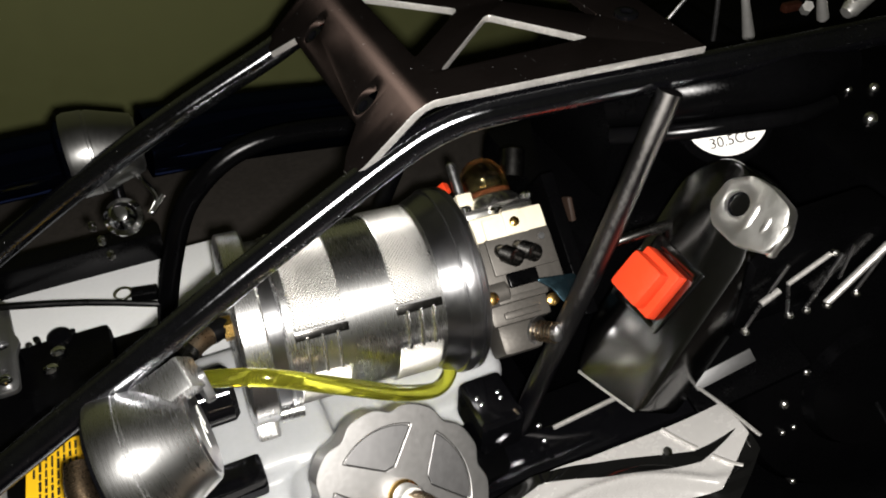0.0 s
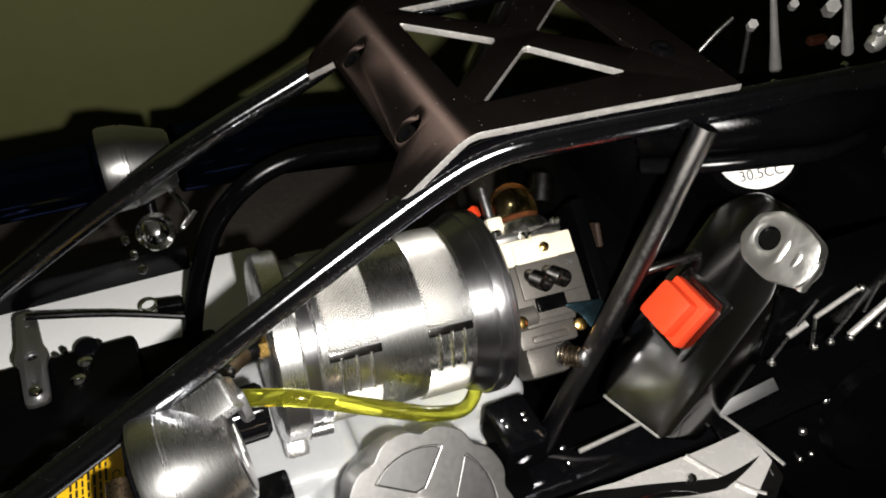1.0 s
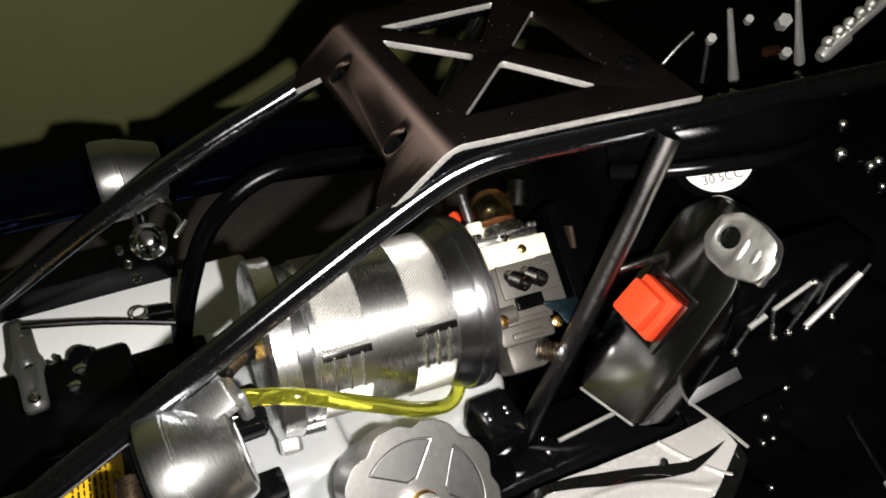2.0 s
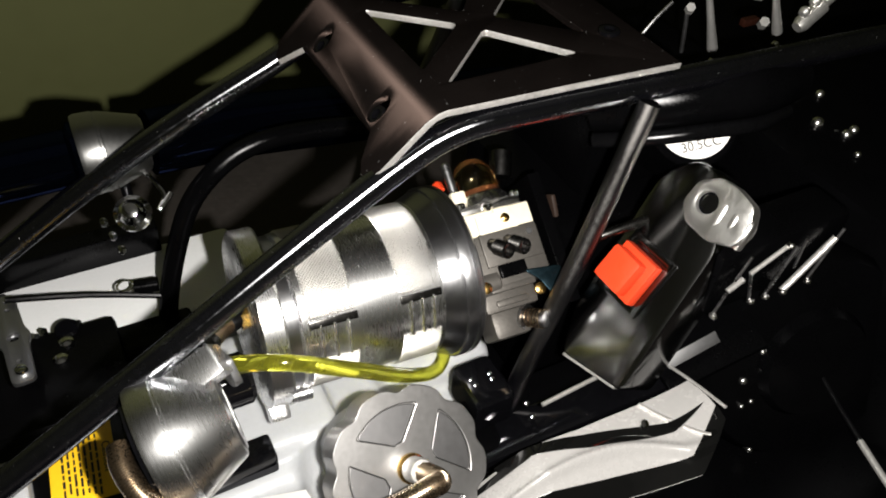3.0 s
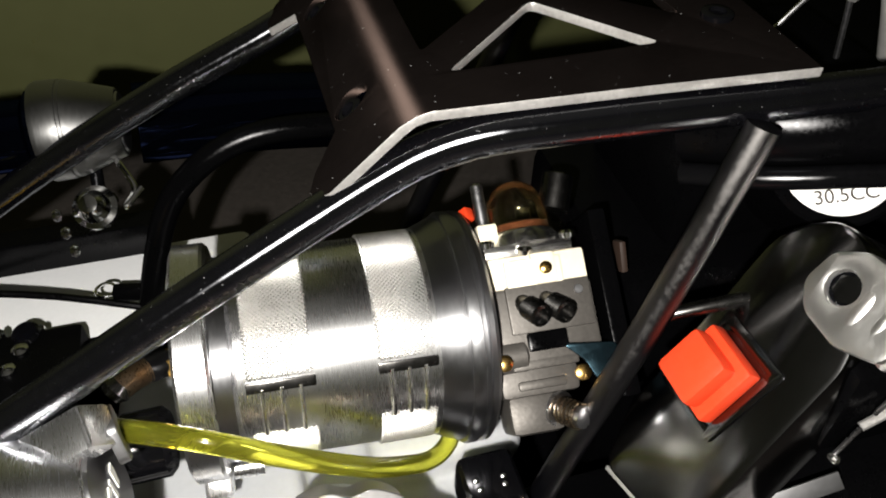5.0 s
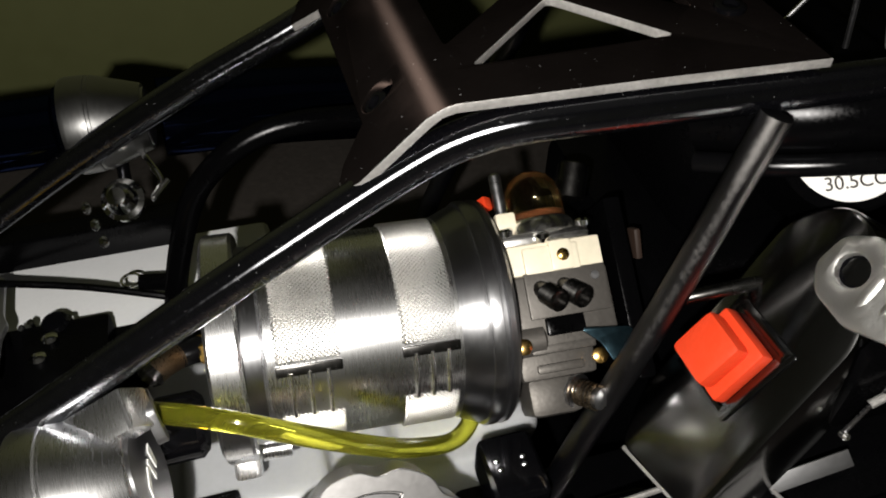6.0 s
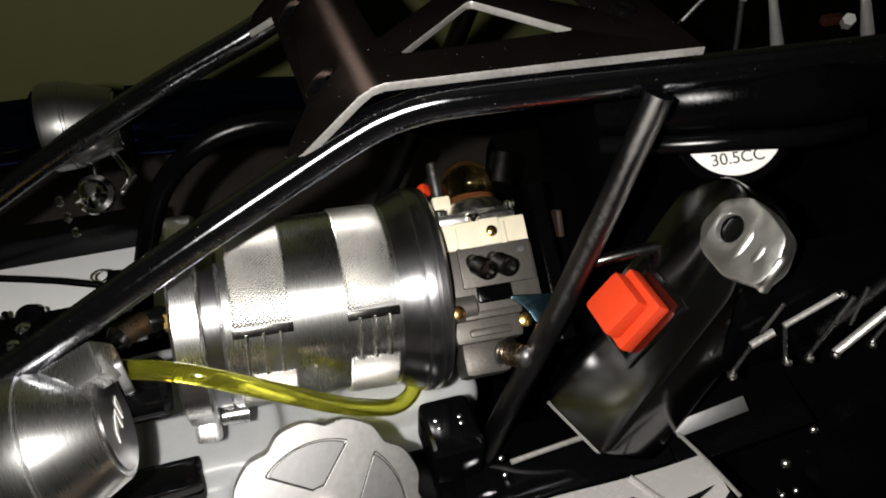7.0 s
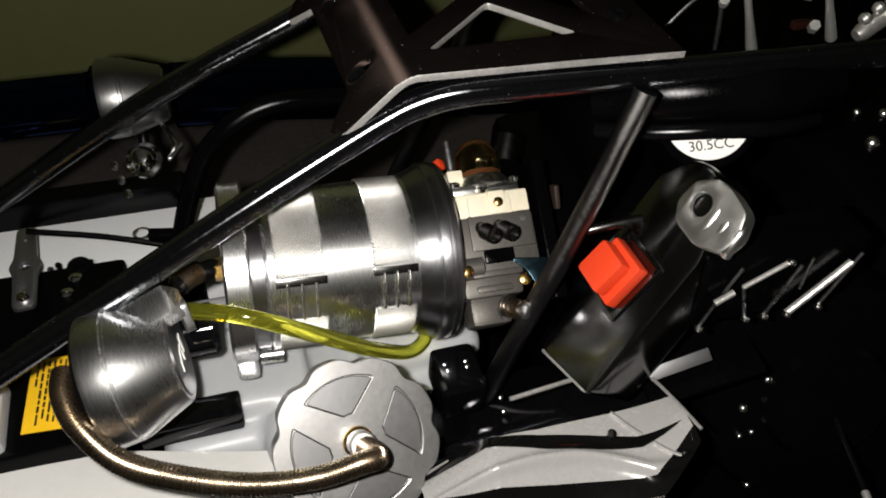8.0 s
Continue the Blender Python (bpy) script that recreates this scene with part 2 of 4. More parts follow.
def disc_ring(cx, cy, r, n=20):
    return [(cx + r * math.cos(2 * math.pi * k / n), cy + r * math.sin(2 * math.pi * k / n)) for k in range(n)]


def screw_bm(r=0.003, h=0.002, socket=True):
    """A cap screw along x with a hex socket."""
    prof = [(0, r * 0.98), (h * 0.75, r), (h, r * 0.82)]
    prof += [(h, r * 0.55), (h * 0.35, r * 0.5), (h * 0.35, 0)] if socket else [(h * 1.15, r * 0.4), (h * 1.2, 0)]
    return lathe([(0, 0)] + prof, 18)


def words(text, size, m, material, name, parent):
    cu = bpy.data.curves.new("text", "FONT")
    cu.body, cu.size, cu.extrude, cu.align_x, cu.align_y = text, size, 0.00008, "CENTER", "CENTER"
    ob = bpy.data.objects.new("text", cu)
    me = bpy.data.meshes.new_from_object(ob)
    bpy.data.objects.remove(ob)
    bpy.data.curves.remove(cu)
    return part(name, me, material, parent, at=m)


# ---- room ----
def slab(name, lo, hi, material, label, category):
    c = [(a + b) / 2 for a, b in zip(lo, hi)]
    ob = part(name, box([b - a for a, b in zip(lo, hi)], 0.002), material)
    ob.location = c
    return tagged(ob, label, category, kind="structure")


slab("floor", (-1.4, -1.4, -0.05), (1.6, 0.60, 0.0), CARPET, "grey-brown carpeted floor under the model car", "floor")
slab("wall_north", (-1.4, 0.60, -0.05), (1.6, 0.70, 2.4), WALL, "olive green painted wall behind the model car", "wall")
slab("wall_south", (-1.4, -1.5, -0.05), (1.6, -1.4, 2.4), WALL, "olive green painted wall", "wall")
slab("wall_west", (-1.5, -1.4, -0.05), (-1.4, 0.60, 2.4), WALL, "olive green painted wall", "wall")
slab("wall_east", (1.6, -1.4, -0.05), (1.7, 0.60, 2.4), WALL, "olive green painted wall", "wall")
slab("ceiling", (-1.4, -1.4, 2.4), (1.6, 0.60, 2.5), CEILING, "plain white ceiling", "ceiling")

MID = 0.2395  # the car's middle line

# ---- chassis ----
chassis = empty("chassis", pose(0.08, MID, 0.04), "black metal chassis plate standing on its skids over the carpet", "chassis")
part("chassis_plate", box((0.62, 0.21, 0.006), 0.0015), PAINT_BLACK, chassis)
for sy in (-1, 1):
    part("skid", box((0.5, 0.016, 0.037), 0.004, (0, sy * 0.09, -0.0215)), PLASTIC_BLACK, chassis)
    part("side_rail", box((0.5, 0.012, 0.03), 0.003, (0, sy * 0.099, 0.018)), PLASTIC_BLACK, chassis)

# ---- roll cage ----
cage = empty("roll_cage", pose(0.08, MID, 0.2), "gloss black tubular roll cage with a grey aluminium roof plate", "roll cage")
CI = pose(-0.08, -MID, -0.2)
R_TUBE = 0.0055


CAGE_MID = 0.2455


def cage_side(y, side):
    """The near side's y, or its mirror image on the far side."""
    return y if side > 0 else 2 * CAGE_MID - y


def cage_lean(y):
    return 0.026 * (0.2157 - y)


def cage_tube(side):
    line = ((-0.16, 0.186, 0.107), (-0.076, 0.1862, 0.1592), (-0.018, 0.1870, 0.1950), (0.030, 0.1905, 0.2222), (0.0680, 0.1940, 0.2418), (0.088, 0.1940, 0.2530),
            (0.0985, 0.1930, 0.2582), (0.111, 0.1912, 0.2618), (0.130, 0.1892, 0.2630), (0.165, 0.1862, 0.2638), (0.22, 0.1820, 0.2645), (0.34, 0.175, 0.265))
    return sweep([(x, cage_side(y, side), z + cage_lean(cage_side(y, side))) for x, y, z in line], R_TUBE, 24, 8)


for side in (1, -1):
    part("roof_tube", cage_tube(side), TUBE_BLACK, cage, at=CI)
    part("upright_tube", sweep([(x, cage_side(y, side), z) for x, y, z in ((0.1785, 0.1768, 0.2635), (0.158, 0.1708, 0.200), (0.128, 0.1632, 0.118), (0.116, 0.157, 0.06))], 0.0046, 20, 6), TUBE_SATIN, cage, "satin black upright tube", at=CI)

outline = [(0.0690, 0.1945), (0.0725, 0.1925), (0.098, 0.1903), (0.150, 0.1860), (0.1935, 0.1815), (0.1955, CAGE_MID), (0.1935, 0.3095), (0.150, 0.3050), (0.098, 0.3007), (0.0725, 0.2985), (0.0690, 0.2965),
           (0.0685, 0.2895), (0.0770, 0.281), (0.0775, 0.211), (0.0705, 0.2035), (0.0683, 0.1990)]


def mirrored(ring):
    return [(x, 2 * CAGE_MID - y) for x, y in ring][::-1]


tri_near = rounded([(0.1045, 0.2060), (0.138, 0.2372), (0.1625, 0.2042)], 0.003)
tri_left = rounded([(0.101, 0.2175), (0.101, 0.2735), (0.131, CAGE_MID)], 0.003)
tri_right = rounded([(0.147, CAGE_MID), (0.1735, 0.272), (0.1745, 0.2165)], 0.003)
holes = [tri_near, mirrored(tri_near), tri_left, tri_right, disc_ring(0.0826, 0.2157, 0.0046), disc_ring(0.0830, 0.2725, 0.0046)]
bm = flat(outline, holes, 0.0028, 0.0003)


def roof_z(x):
    return 0.2685 + (0.03 * (x - 0.093) if x > 0.093 else 1.0 * (x - 0.093))


for cut in (0.0895, 0.093, 0.0965, 0.12, 0.15):
    bmesh.ops.bisect_plane(bm, geom=bm.verts[:] + bm.edges[:] + bm.faces[:], plane_co=(cut, 0, 0), plane_no=(1, 0, 0))
for v in bm.verts:
    x = v.co.x
    soft = sum(roof_z(x + d) for d in (-0.003, 0, 0.003)) / 3
    v.co.z += soft + cage_lean(v.co.y)
    if x < 0.093:
        v.co.x -= 0.4 * (v.co.z - soft - cage_lean(v.co.y) - 0.0014)
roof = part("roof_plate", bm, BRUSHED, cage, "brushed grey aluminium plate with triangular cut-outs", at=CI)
grain_uv = roof.data.uv_layers["along"].data  # the brushing runs along the car
for lp in roof.data.loops:
    co = roof.data.vertices[lp.vertex_index].co
    grain_uv[lp.index].uv = (co.y * 10, co.x * 10)
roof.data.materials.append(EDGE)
# only edges facing the near side turn bright: their lit look is in the colour
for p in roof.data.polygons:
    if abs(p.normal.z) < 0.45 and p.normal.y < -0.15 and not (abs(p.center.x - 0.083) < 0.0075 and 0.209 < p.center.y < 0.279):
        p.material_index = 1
for x, y in ((0.0826, 0.2157), (0.0830, 0.2725)):
    part("countersunk_screw", screw_bm(0.0040, 0.0022), GLOSS_BLACK, roof, at=basis((x, y, roof_z(x) - 0.0010 + cage_lean(y)), (-0.7, 0, 0.71), (0, 1, 0)))
part("roof_rivet", screw_bm(0.0045, 0.0018), GLOSS_BLACK, roof, at=basis((0.183, 0.213, roof_z(0.183) + 0.0027), (0, 0, 1), (0, 1, 0)))

# ---- air filter ----
FA, FB = Vector((0.0225, 0.2212, 0.1647)), Vector((0.1268, 0.2163, 0.1613))
FM = basis(FA, FB - FA, (0, -0.62, 0.78))
air_filter = empty("air_filter", FM, "turned aluminium air filter canister with knurled bands", "air filter")
FLEN = (FB - FA).length


def hex_lobe(a, x):
    return 1 + 0.03 * max(0.0, math.cos(3 * (a - 2.6))) ** 6


part("canister", lathe([(0.016, 0.0), (0.016, 0.0330), (0.0175, 0.0345), (0.057, 0.0352), (0.0785, 0.0360), (0.0790, 0.0360)], 96), BILLET, air_filter)
part("end_flange", lathe([(0.0, 0.0), (0.0, 0.037), (0.0012, 0.0392), (0.0095, 0.0392), (0.0105, 0.0382), (0.0105, 0.0)], 96, hex_lobe), BILLET, air_filter, "bright aluminium end flange")
part("flange_groove", lathe([(0.0105, 0.0), (0.0105, 0.0340), (0.0160, 0.0340), (0.0160, 0.0)], 72), BILLET_DARK, air_filter)
part("shoulder_ring", lathe([(0.0790, 0.0), (0.0790, 0.0362), (0.0862, 0.0392), (0.0878, 0.0392), (0.0878, 0.0)], 96), BILLET_DARK, air_filter, "grey anodised shoulder ring")
part("carb_flange", lathe([(x - 0.0038, r) for x, r in ((0.0916, 0.0), (0.0916, 0.0402), (0.0925, 0.0408), (0.0955, 0.0408), (0.0960, 0.0398), (0.0972, 0.0398), (0.0977, 0.0408), (0.0995, 0.0405), (0.1008, 0.0392), (0.1015, 0.036), (0.1015, 0.0))], 96), BILLET_DARK, air_filter)
part("flange_foot", box((0.0095, 0.013, 0.009), 0.0022, (0.0055, -0.0395, -0.009)), BILLET, air_filter)
part("clamp_screw", lathe([(0.011, 0.0), (0.011, 0.0035), (0.021, 0.0035), (0.021, 0.0)], 18, m=pose(0, -0.0370, -0.006)), BILLET, air_filter)


def knurl_band(x0, x1, a0, a1, r, cell=0.00072):
    """A patch of small pyramids wrapped on the canister."""
    nx, na = int((x1 - x0) / cell), int(radians(a1 - a0) * r / cell)
    verts, faces = [], []
    for i in range(nx + 1):
        for k in range(na + 1):
            a = radians(a0) + radians(a1 - a0) * k / na
            rim = i in (0, nx) or k in (0, na)
            rr = r - 0.0006 if rim else r + (0.00065 if (i + k) % 2 else -0.00035)
            verts.append((x0 + (x1 - x0) * i / nx, rr * math.sin(-a), rr * math.cos(a)))
    w = na + 1
    for i in range(nx):
        for k in range(na):
            q = i * w + k
            a, b, c, d = q, q + 1, q + w + 1, q + w
            faces += [(a, b, c), (a, c, d)] if (i + k) % 2 else [(a, b, d), (b, c, d)]
    me = bpy.data.meshes.new("knurled_band")
    me.from_pydata(verts, [], faces)
    return me


# angle 0 faces the flash, positive angles run down towards the hose
for x0, x1, r, a0, a1 in ((0.0197, 0.0404, 0.0347, -100, 15), (0.0592, 0.0780, 0.0355, -112, 14), (0.0197, 0.0404, 0.0347, 45, 120), (0.0592, 0.0780, 0.0355, 43, 110)):
    part("knurled_band", knurl_band(x0, x1, a0, a1, r), KNURL, air_filter, "silver knurled grip band", angle=10)
for x0, x1, r, a0 in ((0.0197, 0.0404, 0.0347, 15), (0.0592, 0.0780, 0.0355, 14)):
    a = radians(a0 + 3.0)
    part("band_stop", box((x1 - x0, 0.0034, 0.0022), 0.0005, (0, 0, 0)), DARKSTEEL, air_filter,
         at=Matrix.Translation(((x0 + x1) / 2, -r * math.sin(a), r * math.cos(a))) @ pose(0, 0, 0, math.degrees(a)))
    for k in range(3):
        x = x0 + (x1 - x0) * (0.22 + 0.28 * k)
        bmr = sweep([(x, -(r + 0.0006) * math.sin(radians(b)), (r + 0.0006) * math.cos(radians(b))) for b in (a0 + 4, a0 + 12, a0 + 20, a0 + 30)], 0.0008, 10, 4)
        part("band_wire", bmr, BRIGHT, air_filter)

# ---- breather fitting at the filter's end ----
fitting = empty("breather_fitting", Matrix.Translation((0.0205, 0.2125, 0.1775)), "brass and black rubber elbow fitting on the filter's end", "fitting")
FI = Matrix.Translation((-0.0205, -0.2125, -0.1775))
part("brass_hex", lathe([(-0.002, 0), (-0.002, 0.0050), (0.0050, 0.0050), (0.0050, 0)], 6, m=basis((0.0210, 0.2120, 0.1770), (1, 0, 0), (0, 0, 1))), BRASS, fitting, at=FI)
part("rubber_elbow", sweep([(0.0210, 0.2120, 0.1770), (0.0180, 0.2120, 0.1780), (0.0150, 0.2100, 0.1790), (0.0120, 0.2090, 0.1800)], 0.0042, 18, 8), RUBBER_BLACK, fitting, at=FI)
part("coiled_sleeve", sweep([(0.0130, 0.2090, 0.1800), (0.0090, 0.2060, 0.1810), (0.0050, 0.2020, 0.1820)], 0.0040, 18, 28, ripple=lambda i: 1 + 0.09 * math.sin(i * 1.57)), COPPER, fitting, at=FI)
part("clamp_bead", lathe([(-0.0024, 0), (-0.0024, 0.0034), (0, 0.0048), (0.0024, 0.0034), (0.0024, 0)], 18, m=basis((0.0050, 0.2020, 0.1820), (1, 0.5, 0.5), (0, 0, 1))), DARKSTEEL, fitting, at=FI)

# ---- carburetor ----
CM = basis((0.1405, 0.2065, 0.1945), (0.995, -0.08, 0.03), (0.05, -0.58, 0.81))
carb = empty("carburetor", CM, "grey die-cast carburetor with amber primer bulb beside the filter", "carburetor")
mm = 0.001


def cbox(name, x0, x1, y0, y1, z0, z1, material, bevel=0.8, label="", parent=carb):
    return part(name, box(((x1 - x0) * mm, (y1 - y0) * mm, (z1 - z0) * mm), bevel * mm, ((x0 + x1) / 2 * mm, (y0 + y1) / 2 * mm, (z0 + z1) / 2 * mm)), material, parent, label)


part("carb_body", box((0.034, 0.0245, 0.024), 0.0012, (-0.0025, -0.0175, -0.0135)), ZAMAK, carb)
part("face_pad", box((0.028, 0.0155, 0.004), 0.0006, (-0.0005, -0.0125, -0.0022)), ZAMAK, carb)
part("lower_casting", box((0.026, 0.012, 0.022), 0.002, (-0.0075, -0.034, -0.0145)), ZAMAK, carb)
part("mounting_lug", box((0.018, 0.013, 0.02), 0.003, (-0.0100, -0.0455, -0.0150)), ZAMAK, carb)
part("casting_rib", box((0.022, 0.0035, 0.006), 0.001, (-0.005, -0.0300, -0.0045)), ZAMAK, carb)
part("casting_rib", box((0.016, 0.003, 0.006), 0.001, (-0.007, -0.0365, -0.0055)), ZAMAK, carb)
part("fuel_boss", lathe([(-0.017, 0), (-0.017, 0.006), (-0.006, 0.006), (-0.005, 0.0045), (-0.005, 0)], 24, m=pose(-0.005, -0.0265, -0.006)), ZAMAK, carb)
part("pivot_dimple", lathe([(0, 0), (0, 0.0016), (0.0004, 0.0014), (0.0004, 0)], 14, m=basis((0.0095, -0.0085, -0.0001), (0, 0, 1), (0, 1, 0))), STEEL, carb)
bm = box((0.033, 0.0105, 0.026), 0.001, (-0.0025, 0.0, -0.0145))
box((0.008, 0.0105, 0.004), 0.0012, (-0.0005, 0.0, -0.0012), bm=bm)
box((0.019, 0.009, 0.003), 0.0008, (-0.004, -0.0008, -0.0015), bm=bm)
part("spacer_plate", bm, CREAM, carb, "cream plastic spacer plate")
part("brass_screw", lathe([(0, 0), (0, 0.0021), (0.0010, 0.0021), (0.0016, 0.0012), (0.0016, 0)], 18, m=basis((-0.0003, -0.0002, 0.0006), (0, 0, 1), (0, 1, 0))), BRASS, carb)
bm = box((0.031, 0.0045, 0.025), 0.0018, (-0.004, 0.0074, -0.0148))
part("pump_cover", bm, BRIGHT, carb, "polished metal pump cover")
UP = basis((-0.0030, 0.0095, -0.0140), (0, 1, 0), (0, 0, 1))
part("bulb_collar", lathe([(0, 0), (0, 0.0135), (0.003, 0.0128), (0.0052, 0.0110), (0.0052, 0.0)], 40, m=UP), BRIGHT, carb)
part("primer_bulb", lathe([(0.0052, 0.0104), (0.0125, 0.0102), (0.0170, 0.0094), (0.0208, 0.0072), (0.0228, 0.0042), (0.0234, 0.0), (0.0228, 0.0), (0.0222, 0.0038), (0.0203, 0.0066), (0.0166, 0.0088), (0.0125, 0.0096), (0.0054, 0.0098)], 40, m=UP), AMBER, carb, "clear amber rubber primer bulb").visible_shadow = False
part("bulb_seat", lathe([(0.0053, 0.0), (0.0053, 0.0096), (0.0078, 0.0078), (0.0085, 0.003), (0.0085, 0.0)], 28, m=UP), principled("red_brown_valve", (0.07, 0.025, 0.015), 0.5), carb)
for x in (-0.0175, 0.0105):
    part("cover_screw", lathe([(0, 0), (0, 0.0028), (0.0018, 0.0030), (0.0026, 0.0020), (0.0026, 0)], 18, m=basis((x, 0.0095, -0.0045), (0, 1, 0.25), (0, 0, 1))), CHROME, carb)
part("cover_screw", lathe([(0, 0), (0, 0.0026), (0.0018, 0.0028), (0.0026, 0.0018), (0.0026, 0)], 18, m=basis((-0.0055, 0.0062, -0.0022), (0, 0.8, 0.6), (1, 0, 0))), CHROME, carb)
for x in (-0.0085, -0.0005):
    part("mixture_screw", lathe([(-0.004, 0), (-0.004, 0.0030)] + [(i * 0.0009, 0.0037 if i % 2 else 0.0030) for i in range(9)] + [(0.0084, 0.0036), (0.0086, 0.0027), (0.0064, 0.0023), (0.0064, 0)], 24,
                                 m=basis((x, -0.0118, 0.0008), (0.35, -0.62, 1), (0, 1, 0))), DARKSTEEL, carb, "sprung steel mixture screw")
part("linkage_slot", box((0.013, 0.006, 0.004), 0.001, (-0.0035, -0.0232, -0.0012)), PLASTIC_BLACK, carb)
part("choke_lever", flat(rounded([(0.001, -0.0255), (0.018, -0.0275), (0.018, -0.0375), (0.010, -0.038), (0.007, -0.031)], 0.002), (), 0.0016), BLUESTEEL, carb, "blued steel choke lever")
for p in ((-0.0190, -0.0285), (0.0055, -0.0350)):
    part("brass_plug", lathe([(0, 0), (0, 0.0026), (0.0018, 0.0026), (0.0024, 0.0014), (0.0024, 0)], 18, m=basis((p[0], p[1], 0.0), (0, 0, 1), (0, 1, 0))), BRASS, carb)
IDLE = basis((-0.0030, -0.0450, -0.006), (0.5, -0.35, 0.8), (0, 1, 0))
part("idle_washer", lathe([(0, 0), (0, 0.0058), (0.0014, 0.0058), (0.0014, 0)], 26, m=IDLE), STEEL, carb)
bm = bmesh.new()
sweep([(0.0016 + 0.0085 * k / 60, 0.0040 * math.cos(k * 0.55), 0.0040 * math.sin(k * 0.55)) for k in range(61)], 0.0006, 6, 0, bm=bm)
part("idle_spring", bm, COPPER, carb, at=IDLE)
part("idle_screw", lathe([(0, 0), (0, 0.0030), (0.0095, 0.0030), (0.0098, 0.0036), (0.0112, 0.0036), (0.0116, 0.0022), (0.0116, 0)], 20, m=IDLE), STEEL, carb)
cbox("cream_nub", -19, -12, 10, 18, -14, -6, CREAM, 1.0)
part("return_pin", lathe([(0, 0), (0, 0.0022), (0.014, 0.0022), (0.015, 0.0014), (0.015, 0)], 14, m=basis((-0.0160, 0.018, -0.010), (0, 1, 0), (0, 0, 1))), STEEL, carb)
part("throttle_drum", lathe([(0, 0), (0, 0.0055), (0.012, 0.0055), (0.013, 0.004), (0.013, 0)], 24, m=basis((0.0095, 0.021, -0.012), (0.35, 1, 0.1), (0, 0, 1))), DARKSTEEL, carb)
part("insulator", box((0.006, 0.062, 0.034), 0.001, (0.0205, -0.014, -0.017)), PLASTIC_BLACK, carb)

# ---- engine behind the carburetor ----
engine = empty("engine", pose(0.22, 0.235, 0.05), "black finned two-stroke engine with a round pull-start cover", "engine")
EI = pose(-0.22, -0.235, -0.05)
part("crankcase", box((0.090, 0.10, 0.13), 0.010, (0.215, 0.245, 0.115)), PLASTIC_BLACK, engine, at=EI)
part("cylinder_shroud", box((0.085, 0.070, 0.060), 0.008, (0.235, 0.252, 0.205)), PLASTIC_BLACK, engine, at=EI)
part("red_tag", box((0.004, 0.005, 0.006), 0.001, (0.1225, 0.2375, 0.1935), turn=Euler((0.4, 0.6, 0.2)).to_matrix()), RED, engine, "small red plastic tag", at=EI)
part("mount_lug", box((0.0025, 0.006, 0.011), 0.001, (0.1705, 0.2110, 0.1880), turn=Euler((-0.6, 0, 0)).to_matrix()), principled("tan_gasket", (0.022, 0.012, 0.008), 0.6), engine, at=EI)
DN = Vector((-0.30, -0.62, 0.72)).normalized()
DM = basis((0.2165, 0.1850, 0.2410), (0.93, -0.32, 0.1), DN)
badge = part("round_cap", lathe([(-0.03, 0), (-0.03, 0.0205), (-0.001, 0.0205), (0.0, 0.0195), (0.0, 0.0)], 48, m=EI @ DM @ basis((0, 0, 0), (0, 0, 1), (0, 1, 0))), PLASTIC_BLACK, engine)
sticker = part("badge_sticker", lathe([(0.0004, 0), (0.0004, 0.0172), (0.0007, 0.0170), (0.0007, 0)], 48, m=EI @ DM @ basis((0, 0, 0), (0, 0, 1), (0, 1, 0))), PAPER, engine, "round white capacity sticker")
words("30.5CC", 0.0058, EI @ DM @ pose(0.001, -0.0112, 0.0008, 0, 0, 6), PRINT, "badge_print", engine)
for d, r in ((0.0052, 0.0119), (-0.0101, 0.0034)):
    part("starter_hose", sweep([Vector(p) + d * Vector((0.295, 0.6, 0.745)) for p in ((0.182, 0.209, 0.236), (0.198, 0.1915, 0.2445), (0.2175, 0.1805, 0.2500), (0.239, 0.1755, 0.2510), (0.264, 0.181, 0.248))], r, 20, 8), PLASTIC_BLACK if r > 0.01 else RUBBER_BLACK, engine, at=EI)
part("throttle_rod", sweep([(0.158, 0.172, 0.202), (0.172, 0.168, 0.2075), (0.190, 0.165, 0.211)], 0.0022, 12, 4), DARKSTEEL, engine, at=EI)
# the pull-start cover with its ribs
SC = basis((0.272, 0.118, 0.128), (-0.25, -0.90, 0.36), (0, 0, 1))
part("starter_cover", lathe([(-0.05, 0), (-0.05, 0.058), (0.0, 0.058), (0.006, 0.054), (0.007, 0.030), (0.012, 0.027), (0.013, 0.0)], 56, m=EI @ SC), PLASTIC_BLACK, engine, "black round pull-start cover")
# small bright domes added to put glints on the dark cover
for p, r in (((0.2435, 0.1229, 0.1399), 0.0017), ((0.2341, 0.1199, 0.1259), 0.0022), ((0.2389, 0.1138, 0.1141), 0.0015), ((0.2330, 0.1140, 0.1130), 0.0014), ((0.2664, 0.1185, 0.1449), 0.0017), ((0.2405, 0.1030, 0.0850), 0.0017)):
    part("cover_glint", lathe([(-0.008, 0), (-0.008, r), (0, r), (r * 0.5, r * 0.75), (r * 0.75, r * 0.35), (r * 0.8, 0)], 14, m=basis(p, (-0.25, -0.90, 0.36), (0, 0, 1))), BRIGHT, engine, at=EI)
part("starter_pull", sweep([(0.2650, 0.0720, 0.1200), (0.2605, 0.0580, 0.1200), (0.2560, 0.0430, 0.1200)], 0.0017, 12, 3), EDGE, engine, "bright metal pull handle", at=EI)
part("pull_link", sweep([(0.2720, 0.1060, 0.1270), (0.2690, 0.0900, 0.1230), (0.2650, 0.0710, 0.1200)], 0.0013, 10, 4), RUBBER_BLACK, engine, at=EI)
